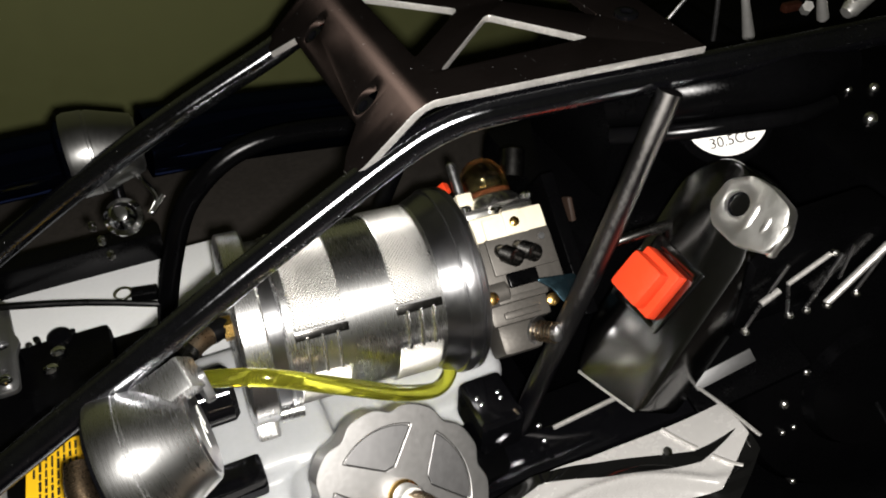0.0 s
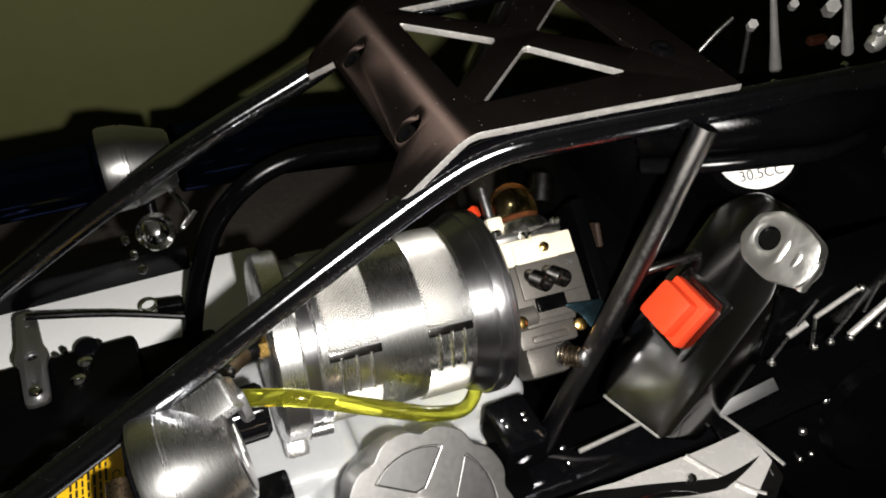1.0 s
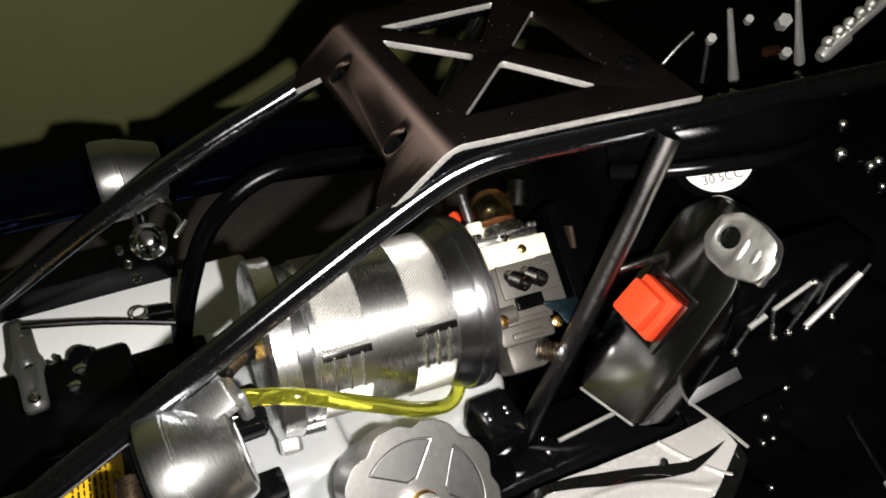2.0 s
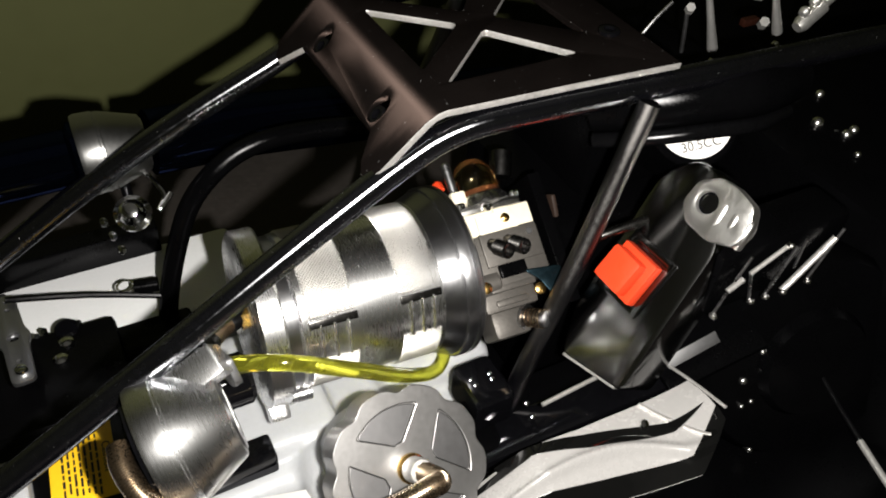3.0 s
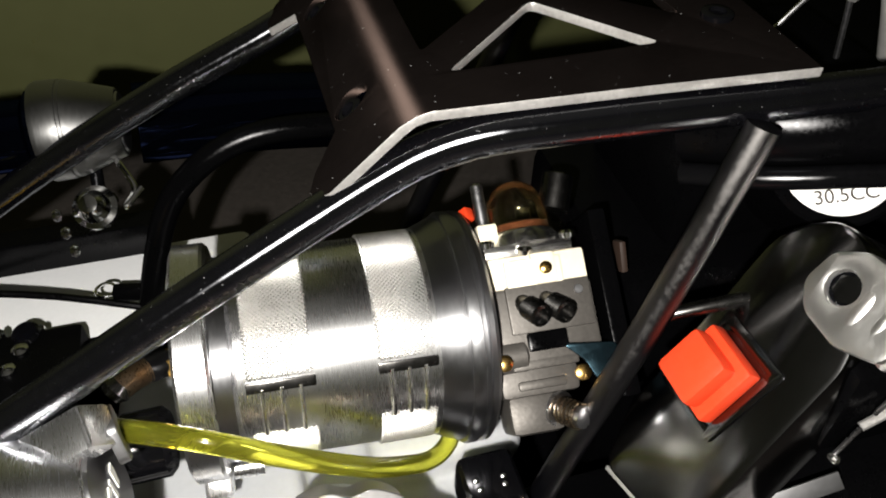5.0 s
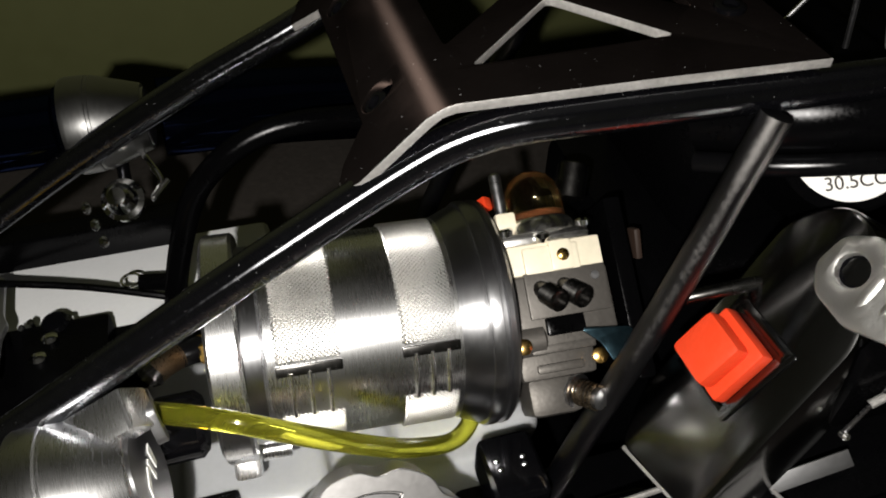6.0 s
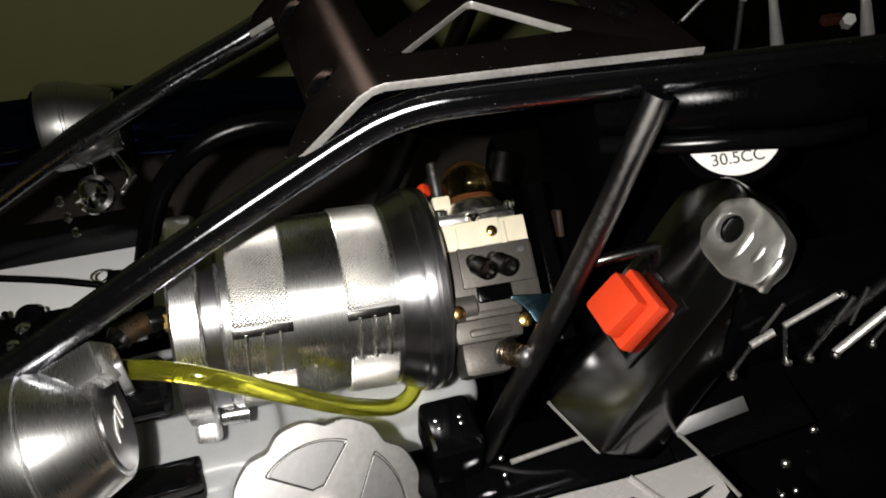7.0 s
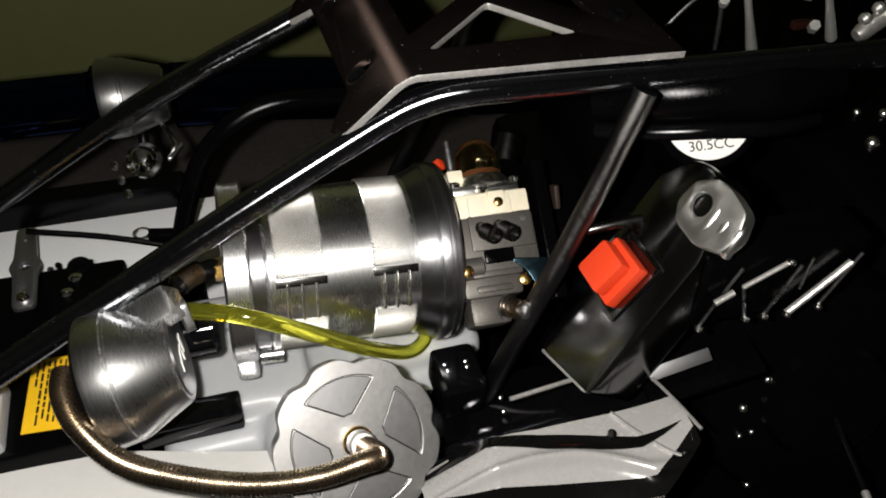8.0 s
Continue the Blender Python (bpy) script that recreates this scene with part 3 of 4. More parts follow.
part("fin_block", box((0.075, 0.022, 0.034), 0.004, (0.229, 0.139, 0.200)), PLASTIC_BLACK, engine, at=EI)
RIB_Y = 0.1245
# each rib: its line in the xz plane, radius and finish
RIBS = ((((0.1930, 0.1885), (0.1965, 0.2010)), 0.0007, STEEL), (((0.1960, 0.2010), (0.2030, 0.2052)), 0.0013, EDGE), (((0.1980, 0.2060), (0.2022, 0.2180)), 0.0007, STEEL),
        (((0.2138, 0.1882), (0.2065, 0.2070)), 0.0007, STEEL), (((0.2062, 0.2070), (0.2230, 0.2162)), 0.0010, EDGE), (((0.2230, 0.1870), (0.2300, 0.2130)), 0.0008, STEEL),
        (((0.2350, 0.1850), (0.2550, 0.2090)), 0.0015, EDGE), (((0.2350, 0.1990), (0.2340, 0.2160)), 0.0006, STEEL), (((0.2495, 0.1852), (0.2580, 0.2130)), 0.0008, STEEL))
for ((x0, z0), (x1, z1)), r, finish in RIBS:
    part("cooling_rib", sweep([(x0, RIB_Y, z0), ((x0 + x1) / 2, RIB_Y, (z0 + z1) / 2), (x1, RIB_Y, z1)], r, 10, 2), finish, engine, at=EI)
for x, z in ((0.1928, 0.1880), (0.2140, 0.1876), (0.2230, 0.1866), (0.2345, 0.1846), (0.2495, 0.1850), (0.2232, 0.2164)):
    part("rib_stud", lathe([(0, 0), (0, 0.0013), (0.0022, 0.0013), (0.003, 0.0006), (0.003, 0)], 12, m=basis((x, RIB_Y, z), (-0.2, -0.8, 0.5), (0, 0, 1))), BRIGHT, engine, at=EI)

# ---- kill switch on its angled housing ----
KM = basis((0.147, 0.154, 0.154), (0.541, 0.106, 0.835), (-0.823, -0.013, 0.535))
# local x runs up the housing, y away from the near edge, z out of its face
switch = empty("kill_switch", KM, "square red rubber kill switch on a polished dark housing", "switch")
part("housing", flat(rounded([(0, 0.002), (0.0055, -0.0300), (0.073, -0.0285), (0.085, -0.023), (0.099, -0.012), (0.100, -0.002), (0.094, 0.005), (0.086, 0.009), (0.02, 0.009)], 0.004), (), 0.024, 0.0016), SMOKE, switch, "polished dark angled housing", at=pose(0, 0, -0.024))
part("switch_frame", flat(rounded([(0.0345, 0.0055), (0.0345, -0.0195), (0.0640, -0.0205), (0.0640, 0.0055)], 0.0012), (rounded([(0.0372, 0.0035), (0.0372, -0.0165), (0.0612, -0.0175), (0.0612, 0.0035)], 0.001),), 0.0006, 0.0002), SMOKE, switch, at=pose(-0.0018, 0.0011, 0.0002) @ pose(0.049, -0.0066, 0, 0, 0, -4) @ pose(-0.049, 0.0066, 0))
bm = box((0.0205, 0.0195, 0.006), 0.0012, (0.0490, -0.0066, 0.003))
box((0.0165, 0.0160, 0.008), 0.0022, (0.0485, -0.0052, 0.0082), bm=bm, turn=Euler((0, 0.06, 0)).to_matrix())
part("red_button", bm, RED, switch, "red rubber push button", at=pose(-0.0018, 0.0011, 0) @ pose(0.049, -0.0066, 0, 0, 0, -5) @ pose(-0.049, 0.0066, 0))
clip = part("end_clip", flat(rounded([(0.0846, -0.0075), (0.0790, -0.0125), (0.0775, -0.0245), (0.0815, -0.0350), (0.0885, -0.0365), (0.0965, -0.0330), (0.0990, -0.0240), (0.0990, -0.0155), (0.0940, -0.0085)], 0.002), (disc_ring(0.0890, -0.0160, 0.0058),), 0.007, 0.0012), CLIP_CHROME, switch, "wavy polished metal end clip", at=pose(0, 0, -0.004))
for k in range(3):
    y = -0.0225 - 0.0062 * k
    part("clip_ridge", sweep([(0.0785 + 0.0012 * k, y, 0.0018), (0.0830 + 0.001 * k, y - 0.001, 0.0044), (0.0910, y - 0.0008, 0.0048), (0.0970 - 0.0030 * k, y + 0.0015, 0.0024)], 0.0027 - 0.0003 * k, 14, 6), CLIP_CHROME, clip)
part("clip_lip", sweep([(0.0730, -0.0075, 0.0006), (0.0735, -0.0175, 0.0006), (0.0742, -0.0278, 0.0006)], 0.0008, 10, 2), BRIGHT, clip)
part("clip_socket", lathe([(-0.004, 0), (-0.004, 0.0058), (0.0002, 0.0058), (0.0006, 0.0052), (0.0002, 0.0040), (-0.003, 0.0030), (-0.003, 0)], 30, lambda a, x: 1 + (0.07 * math.cos(6 * a) if abs(x) < 0.001 else 0)), GLOSS_BLACK, clip, at=basis((0.0890, -0.0160, 0.0042), (0, 0, 1), (0, 1, 0)))
part("foot_bracket", box((0.0014, 0.030, 0.005), 0.0004, (0.0012, -0.0130, -0.0028), turn=Euler((0, 0, 0.18)).to_matrix()), EDGE, switch)

# ---- fuel tank, cap ----
tank = empty("fuel_tank", pose(0.05, 0.21, 0.043), "milky white plastic fuel tank under the filter", "fuel tank")
TI = pose(-0.05, -0.21, -0.043)
bm = box((0.150, 0.100, 0.060), 0.014, (0.058, 0.222, 0.076), seg=5)
box((0.060, 0.058, 0.022), 0.0105, (0.108, 0.221, 0.109), bm=bm, seg=5)
box((0.060, 0.034, 0.066), 0.014, (0.057, 0.172, 0.082), bm=bm, seg=3)
box((0.054, 0.050, 0.014), 0.0048, (0.026, 0.212, 0.108), bm=bm, seg=3)
tank_body = part("tank_body", bm, TANK, tank, at=TI, angle=80)
melt = tank_body.modifiers.new("blow_moulded", "REMESH")  # one moulded skin with soft transitions
melt.mode, melt.voxel_size, melt.use_smooth_shade = "VOXEL", 0.0018, True
ease = tank_body.modifiers.new("ease", "SMOOTH")
ease.factor, ease.iterations = 0.5, 14
CN = Vector((0.05, -0.66, 0.75)).normalized()
CC = Vector((0.0615, 0.1370, 0.1450))
CAPM = basis(CC, (1, 0.05, 0), CN)
CAPX = CAPM @ basis((0, 0, 0), (0, 0, 1), (0, 1, 0))
part("filler_neck", lathe([(-0.055, 0), (-0.055, 0.024), (-0.012, 0.024), (-0.012, 0)], 40, m=CAPX), TANK, tank, at=TI)


def cap_lobe(a, x):
    return 1 - 0.075 * (0.5 + 0.5 * math.cos(9 * a)) ** 2.5


cap = part("filler_cap", lathe([(-0.017, 0), (-0.017, 0.0312), (-0.0160, 0.0326), (0.0, 0.0326), (0.0, 0.0)], 128, cap_lobe, m=CAPX), CAP_METAL, tank, "machined aluminium filler cap with webbed face", at=TI)
CAP_FACE = CAPM @ pose(0, 0, 0.0001, 0, 0, -37)
pockets = []
for k in range(4):
    a0 = radians(45 + 90 * k)
    ring = []
    for r, span in ((0.0262, 35), (0.0108, 10)):
        n = 9
        angs = [a0 + radians(-span + 2 * span * i / (n - 1)) for i in range(n)]
        ring += [(r * math.cos(b), r * math.sin(b)) for b in (angs if r > 0.02 else angs[::-1])]
    pockets.append(rounded(ring, 0.0014, 3))
rim = [(0.0326 * cap_lobe(radians(2 * k - 37), 0) * math.cos(radians(2 * k)), 0.0326 * cap_lobe(radians(2 * k - 37), 0) * math.sin(radians(2 * k))) for k in range(180)]
part("cap_face", flat(rim, pockets, 0.0016, 0.0004), CAP_METAL, cap, "smooth machined face with milled pockets", at=CAP_FACE, angle=8)
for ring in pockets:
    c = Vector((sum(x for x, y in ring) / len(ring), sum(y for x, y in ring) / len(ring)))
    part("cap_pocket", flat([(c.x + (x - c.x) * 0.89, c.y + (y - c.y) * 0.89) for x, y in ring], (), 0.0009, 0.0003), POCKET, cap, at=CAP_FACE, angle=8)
part("cap_hub", lathe([(0, 0), (0, 0.0065), (0.003, 0.006), (0.004, 0.0045), (0.011, 0.0042), (0.0118, 0.003), (0.0118, 0)], 28, m=CAPX), BRASS, cap, "brass vent nipple")

# ---- hoses ----
fuel_line = part("fuel_line", sweep([(-0.006, 0.1905, 0.1815), (0.0055, 0.1870, 0.1826), (0.026, 0.1765, 0.1855), (0.050, 0.1710, 0.1750), (0.072, 0.1725, 0.1575), (0.087, 0.1780, 0.1430), (0.0966, 0.1830, 0.1345),
                                      (0.1035, 0.1880, 0.1325), (0.1085, 0.195, 0.1330), (0.1120, 0.204, 0.1310), (0.114, 0.212, 0.118)], 0.0033, 20, 10), YELLOW_TUBE)
tagged(fuel_line, "clear yellow-green fuel line looping past the filter", "fuel line")
fuel_line.visible_shadow = False
braid_path = [CC + CN * 0.010, CC + CN * 0.017 + Vector((0.003, -0.005, 0.0)), Vector((0.0600, 0.1190, 0.1590)), Vector((0.042, 0.1195, 0.1555)), Vector((0.020, 0.1230, 0.1555)), Vector((-0.003, 0.1295, 0.1600)),
              Vector((-0.0215, 0.137, 0.167)), Vector((-0.0325, 0.148, 0.1760)), Vector((-0.0365, 0.159, 0.1810)), Vector((-0.0360, 0.168, 0.1830))]
line = glide(braid_path, 60)
braid = part("braided_hose", sweep(line, 0.0043, 20, 0, ripple=lambda i: 1 + 0.03 * (1 if i % 4 < 2 else -1)), COPPER)
part("crimp_ferrule", lathe([(-0.004, 0), (-0.004, 0.0052), (0.004, 0.0052), (0.005, 0.0046), (0.005, 0)], 24, m=CAPX @ pose(0.0085, 0, 0)), SATIN, braid, "bright crimped steel ferrule")
tagged(braid, "bronze wire-wound vent hose from the filler cap", "hose")

# ---- shock caps ----
def shock(rim, face, label, blue, back, k=1.0):
    rim, face = Vector(rim), Vector(face)
    ln = (face - rim).length
    m = basis(rim, face - rim, (0, -0.6, 0.8))
    ob = empty("shock_absorber", m, label, "shock absorber", "rear shock absorbers")
    part("cone_cap", lathe([(x, r * k) for x, r in ((-0.002, 0), (-0.002, 0.0250), (0.0, 0.0260), (0.0075, 0.0256), (0.0078, 0.0249), (0.0088, 0.0249), (0.0092, 0.0253), (ln - 0.0005, 0.0180), (ln, 0.0173), (ln, 0.0))], 80), BILLET if k == 1 else BILLET_GREY, ob, "turned aluminium cone cap")
    part("cone_face", lathe([(ln, 0), (ln, 0.0158 * k), (ln + 0.0008, 0.0154 * k), (ln + 0.0008, 0.0)], 48), BILLET_DARK, ob)
    mark = [[(-0.008, -0.001), (-0.006, 0.002), (0.0, 0.0035), (0.001, 0.002), (-0.004, 0.0005)], [(0.0, -0.003), (0.0015, 0.003), (0.003, 0.003), (0.0018, -0.003)],
            [(0.004, -0.003), (0.0055, 0.003), (0.0085, 0.003), (0.008, 0.001), (0.006, -0.003)]]
    for q in mark:
        part("face_emblem", flat(q, (), 0.0003, 0.0), PAPER, ob, at=basis((ln + 0.0008, 0, 0), (0.0, 0.75, -0.66), (1, 0, 0)))
    part("shock_body", lathe([(-back, 0), (-back, 0.0135), (-0.006, 0.0135), (-0.004, 0.0220 * k), (-0.002, 0.0220 * k), (-0.002, 0)], 48), blue, ob)
    return ob


shock((-0.0250, 0.1705, 0.1710), (0.0022, 0.1712, 0.1758), "gloss black shock absorber with a bright turned aluminium cone cap", GLOSS_BLACK, 0.0065)
far_shock = shock((-0.0180, 0.3220, 0.1955), (0.0090, 0.3215, 0.1960), "blue-black shock absorber with a dull turned aluminium cone cap", NAVY, 0.13, 0.74)
bracket = empty("shock_mount", pose(-0.008, 0.185, 0.19), "polished aluminium mount joining the cage tube and the shock", "mount")
BI = pose(0.008, -0.185, -0.19)
part("mount_block", box((0.030, 0.012, 0.012), 0.0012, (-0.0085, 0.1800, 0.1890), seg=2, turn=Euler((0.5, -0.5, 0.0)).to_matrix()), BILLET, bracket, at=BI)
part("mount_cheek", flat(rounded([(-0.008, -0.006), (0.008, -0.006), (0.008, 0.005), (0.0, 0.008), (-0.008, 0.003)], 0.002), (), 0.003), BILLET_DULL, bracket, at=BI @ basis((0.0045, 0.1830, 0.1855), (0.2, -0.85, 0.45), (1, 0.2, 0.1)))
part("mount_boss", lathe([(0, 0), (0, 0.011), (0.012, 0.011), (0.014, 0.009), (0.014, 0)], 32, m=basis((0.0025, 0.196, 0.160), (1, 0, 0), (0, 0, 1))), GLOSS_BLACK, bracket, at=BI)

# clip pin by the far shock
pin = empty("body_pin", pose(-0.006, 0.297, 0.178), "polished steel ball stud with a spring clip", "body clip")
PI = pose(0.006, -0.297, -0.178)
part("ball_stud", lathe([(-0.012, 0), (-0.012, 0.004), (-0.005, 0.004), (-0.004, 0.0085), (-0.001, 0.0085), (0.0, 0.0065), (0.0035, 0.0055), (0.006, 0.0035), (0.007, 0)], 32, m=basis((-0.006, 0.297, 0.176), (-0.15, -0.6, 0.75), (0, 0, 1))), CHROME, pin, at=PI)
part("spring_clip", sweep([(0.002, 0.315, 0.190), (0.006, 0.307, 0.186), (0.010, 0.299, 0.180), (0.006, 0.293, 0.177), (0.013, 0.298, 0.181)], 0.0013, 10, 8), CHROME, pin, at=PI)
for p in ((-0.017, 0.290, 0.171), (-0.019, 0.295, 0.176), (-0.015, 0.285, 0.166)):
    part("chain_bead", lathe([(-0.002, 0), (-0.0014, 0.0016), (0, 0.0024), (0.0014, 0.0016), (0.002, 0)], 14, m=Matrix.Translation(p)), CHROME, pin, at=PI)
part("pin_post", sweep([(-0.005, 0.303, 0.170), (-0.005, 0.312, 0.176), (-0.005, 0.322, 0.185)], 0.0025, 12, 4), PAINT_BLACK, pin, at=PI)

# ---- far side: exhaust pipe, black hose ----
pipe = part("nerf_bar", sweep([(0.012, 0.336, 0.1850), (0.06, 0.340, 0.1800), (0.12, 0.340, 0.1730), (0.22, 0.334, 0.166)], 0.0165, 28, 6), NAVY)
tagged(pipe, "blue-black anodised side bar by the olive wall", "side bar")
tagged(part("rubber_hose", sweep([(-0.004, 0.300, 0.06), (-0.002, 0.300, 0.098), (0.010, 0.300, 0.144), (0.026, 0.300, 0.177), (0.056, 0.302, 0.1945), (0.104, 0.304, 0.191), (0.16, 0.30, 0.18)], 0.0050, 18, 8), PLASTIC_BLACK), "black rubber hose arching over the tray", "hose")

# ---- electronics at the rear ----
tray = empty("radio_tray", pose(-0.04, 0.31, 0.043), "white plastic radio tray behind the servo", "tray")
YI = pose(0.04, -0.31, -0.043)
part("tray_shell", box((0.175, 0.062, 0.056), 0.006, (-0.040, 0.3280, 0.0720), seg=3), TRAY, tray, at=YI)
part("tray_rail", box((0.135, 0.012, 0.020), 0.002, (-0.060, 0.357, 0.108)), PLASTIC_BLACK, tray, at=YI)
servo = empty("steering_servo", pose(-0.075, 0.275, 0.043), "black throttle servo with an aluminium horn", "servo")
VI = pose(0.075, -0.275, -0.043)
part("servo_mount", box((0.050, 0.022, 0.045), 0.004, (-0.0150, 0.2900, 0.0800), seg=3), PLASTIC_BLACK, servo, at=VI)
part("bearing_cap", lathe([(0, 0), (0, 0.0058), (0.003, 0.0058), (0.0045, 0.0045), (0.0045, 0)], 24, m=basis((-0.0500, 0.2985, 0.1110), (0, -0.2, 1), (1, 0, 0))), GLOSS_BLACK, servo, at=VI)
for x, y in ((-0.060, 0.3010), (-0.0635, 0.2985), (-0.0440, 0.2995)):
    part("link_nut", lathe([(0, 0), (0, 0.0016), (0.003, 0.0016), (0.003, 0)], 6, m=basis((x, y, 0.1120), (0, -0.3, 1), (1, 0, 0))), CHROME, servo, at=VI)
part("servo_case", box((0.085, 0.060, 0.070), 0.003, (-0.0700, 0.2700, 0.0780)), PLASTIC_BLACK, servo, at=VI)
for y in (0.289, 0.279):
    part("case_screw", lathe([(0, 0), (0, 0.0038), (0.0016, 0.0034), (0.0026, 0.0018), (0.0028, 0)], 20, m=basis((-0.0515 - 0.4 * (0.289 - y), y, 0.113), (0, 0, 1), (1, 0, 0))), CHROME, servo, at=VI)
hornp = rounded([(-0.030, -0.0048), (-0.006, -0.0052), (0.0, -0.0075), (0.006, -0.0052), (0.031, -0.0042), (0.031, 0.0042), (0.006, 0.0052), (0.0, 0.0075), (-0.006, 0.0052), (-0.030, 0.0048)], 0.003)
horn = part("servo_horn", flat(hornp, [disc_ring(-0.024, 0, 0.0017, 12), disc_ring(-0.017, 0, 0.0015, 12), disc_ring(0.0, 0, 0.0032, 16), disc_ring(0.020, 0, 0.0014, 12), disc_ring(0.026, 0, 0.0014, 12)], 0.0028, 0.0003), BILLET_DULL, servo, "drilled aluminium servo horn",
            at=VI @ basis((-0.0715, 0.2890, 0.1245), (-0.05, 0.99, -0.05), (0, 0, 1)))
part("horn_screw", screw_bm(0.0042, 0.0035), STEEL, servo, at=VI @ basis((-0.0715, 0.2890, 0.1215), (0, 0, 1), (1, 0, 0)))
part("horn_ball", lathe([(0, 0), (0, 0.0022), (0.003, 0.0030), (0.005, 0.0024), (0.006, 0)], 18, m=basis((-0.0700, 0.2640, 0.1270), (0, 0, 1), (1, 0, 0))), CHROME, servo, at=VI)
part("servo_spline", lathe([(-0.014, 0), (-0.014, 0.005), (0, 0.005), (0, 0)], 20, m=basis((-0.0715, 0.2890, 0.1245), (0, 0, 1), (1, 0, 0))), PLASTIC_BLACK, servo, at=VI)
part("pushrod", sweep([(-0.072, 0.314, 0.1285), (-0.035, 0.308, 0.122), (0.004, 0.2975, 0.1145)], 0.0016, 10, 3), PLASTIC_BLACK, servo, at=VI)
rod_clip = part("rod_collar", lathe([(-0.006, 0), (-0.006, 0.004), (0.006, 0.004), (0.006, 0)], 18, m=basis((-0.008, 0.311, 0.1145), (1, -0.2, 0), (0, 0, 1))), PLASTIC_BLACK, servo, at=VI)
part("clip_ring", sweep([(-0.018 + 0.0042 * math.cos(k * math.pi / 6), 0.3145 + 0.0042 * math.sin(k * math.pi / 6), 0.1150) for k in range(13)], 0.0007, 8, 2), CHROME, servo, at=VI)

receiver = empty("receiver_box", pose(-0.07, 0.21, 0.043), "black receiver box with a yellow caution sticker", "receiver box")
RI = pose(0.07, -0.21, -0.043)
part("receiver_case", box((0.090, 0.056, 0.0755), 0.003, (-0.0750, 0.2120, 0.0805)), PLASTIC_BLACK, receiver, at=RI)
lab = part("caution_sticker", box((0.0262, 0.0400, 0.0005), 0.0001, (0, 0, 0)), LABEL, receiver, "yellow caution sticker with black print", at=RI @ pose(-0.0555, 0.2130, 0.1187, 0, 0, -4))
LM = RI @ pose(-0.0555, 0.2130, 0.11905, 0, 0, -4)
words("Caution", 0.0048, LM @ pose(0.0098, 0.0, 0, 0, 0, -90), PRINT, "sticker_heading", receiver)
for k in range(8):
    random.seed(40 + k)
    y, end = 0.018, (-0.018, -0.017, -0.0175, -0.016, -0.018, -0.017, -0.018, 0.002)[k]
    while y > end + 0.003:  # unreadable words
        w = min(random.uniform(0.0022, 0.0062), y - end)
        part("print_word", box((random.uniform(0.0008, 0.0011), w, 0.0001), 0.0, (0.0060 - 0.0023 * k, y - w / 2, 0)), PRINT, receiver, at=LM)
        y -= w + 0.0009
part("receiver_plug", box((0.026, 0.034, 0.020), 0.003, (-0.0885, 0.2035, 0.1185), seg=3), TANK, receiver, "milky plastic plug", at=RI)

# ---- near side body shell ----
def shell(name, fn, nu, nv, thick, material, label, parent=None):
    """A curved sheet with thickness from fn(u, v)."""
    bm = bmesh.new()
    grid = [[bm.verts.new(fn(i / nu, k / nv)) for k in range(nv + 1)] for i in range(nu + 1)]
    for i in range(nu):
        for k in range(nv):
            bm.faces.new((grid[i][k], grid[i + 1][k], grid[i + 1][k + 1], grid[i][k + 1]))
    bmesh.ops.recalc_face_normals(bm, faces=bm.faces)
    bmesh.ops.solidify(bm, geom=bm.faces[:], thickness=thick)
    return part(name, bm, material, parent, label)


body = empty("body_shell", pose(0.0, 0.0, 0.0), "glossy white body shell with black flame stripes", "body shell")


def lower(u, v):
    x = -0.14 + 0.19 * u
    return Vector((x, 0.211 - 0.0472 * u - (0.0255 + 0.0120 * u) * v, 0.109 - 0.005 * u - 0.005 * v * v + 0.002 * math.sin(6 * u)))


def upper(u, v):
    x = 0.0825 + 0.1055 * u
    top = -0.22 * max(0.0, 1 - u / 0.45)
    v = top + (1 - top) * v
    y = 0.1220 - 0.003 * u - (0.018 + 0.024 * u) * v * (1 - 0.45 * max(0.0, u - 0.8) / 0.2)
    fold = 0.42 + 0.75 * max(0.0, 0.4 - u) ** 1.25 + 2.6 * max(0.0, u - 0.52) ** 1.7  # a pressed ridge along the panel
    z = 0.138 + 0.019 * u + 0.003 * math.sin(3.1 * v) + 0.004 * math.sin(5 * u + 2.0 * v) - 0.006 * v + 0.0026 * math.exp(-((v - fold) / 0.085) ** 2) * min(1.0, (1.02 - u) * 5) - 0.010 * max(0.0, 1 - u / 0.25)  # dips under the filler cap
    return Vector((x, y, z))


shell("lower_skirt", lower, 30, 8, 0.0015, LEXAN_WHITE, "", body)
shell("upper_skirt", upper, 60, 60, 0.0015, LEXAN, "", body)


def stripe(u0, u1, v0, v1, bow, wide=0.2):
    def fn(u, v):
        w = math.sin(math.pi * min(1.0, 0.15 + 0.85 * u)) ** 0.7
        vv = v0 + (v1 - v0) * u + bow * math.sin(math.pi * u) + wide * (v - 0.5) * w
        return upper(u0 + (u1 - u0) * u, vv) + Vector((0, -0.0002, 0.0009))
    return fn


def lower_stripe(u, v):
    """The black band along the panel's lower edge, which swallows the edge towards the front."""
    a = 0.70 + 0.10 * u + 0.02 * math.sin(9 * u) - 0.10 * max(0.0, u - 0.8) / 0.2
    b = min(1.0, 0.80 + 0.75 * u)
    return upper(u, a + (b - a) * v) + Vector((0, -0.0002, 0.0009))


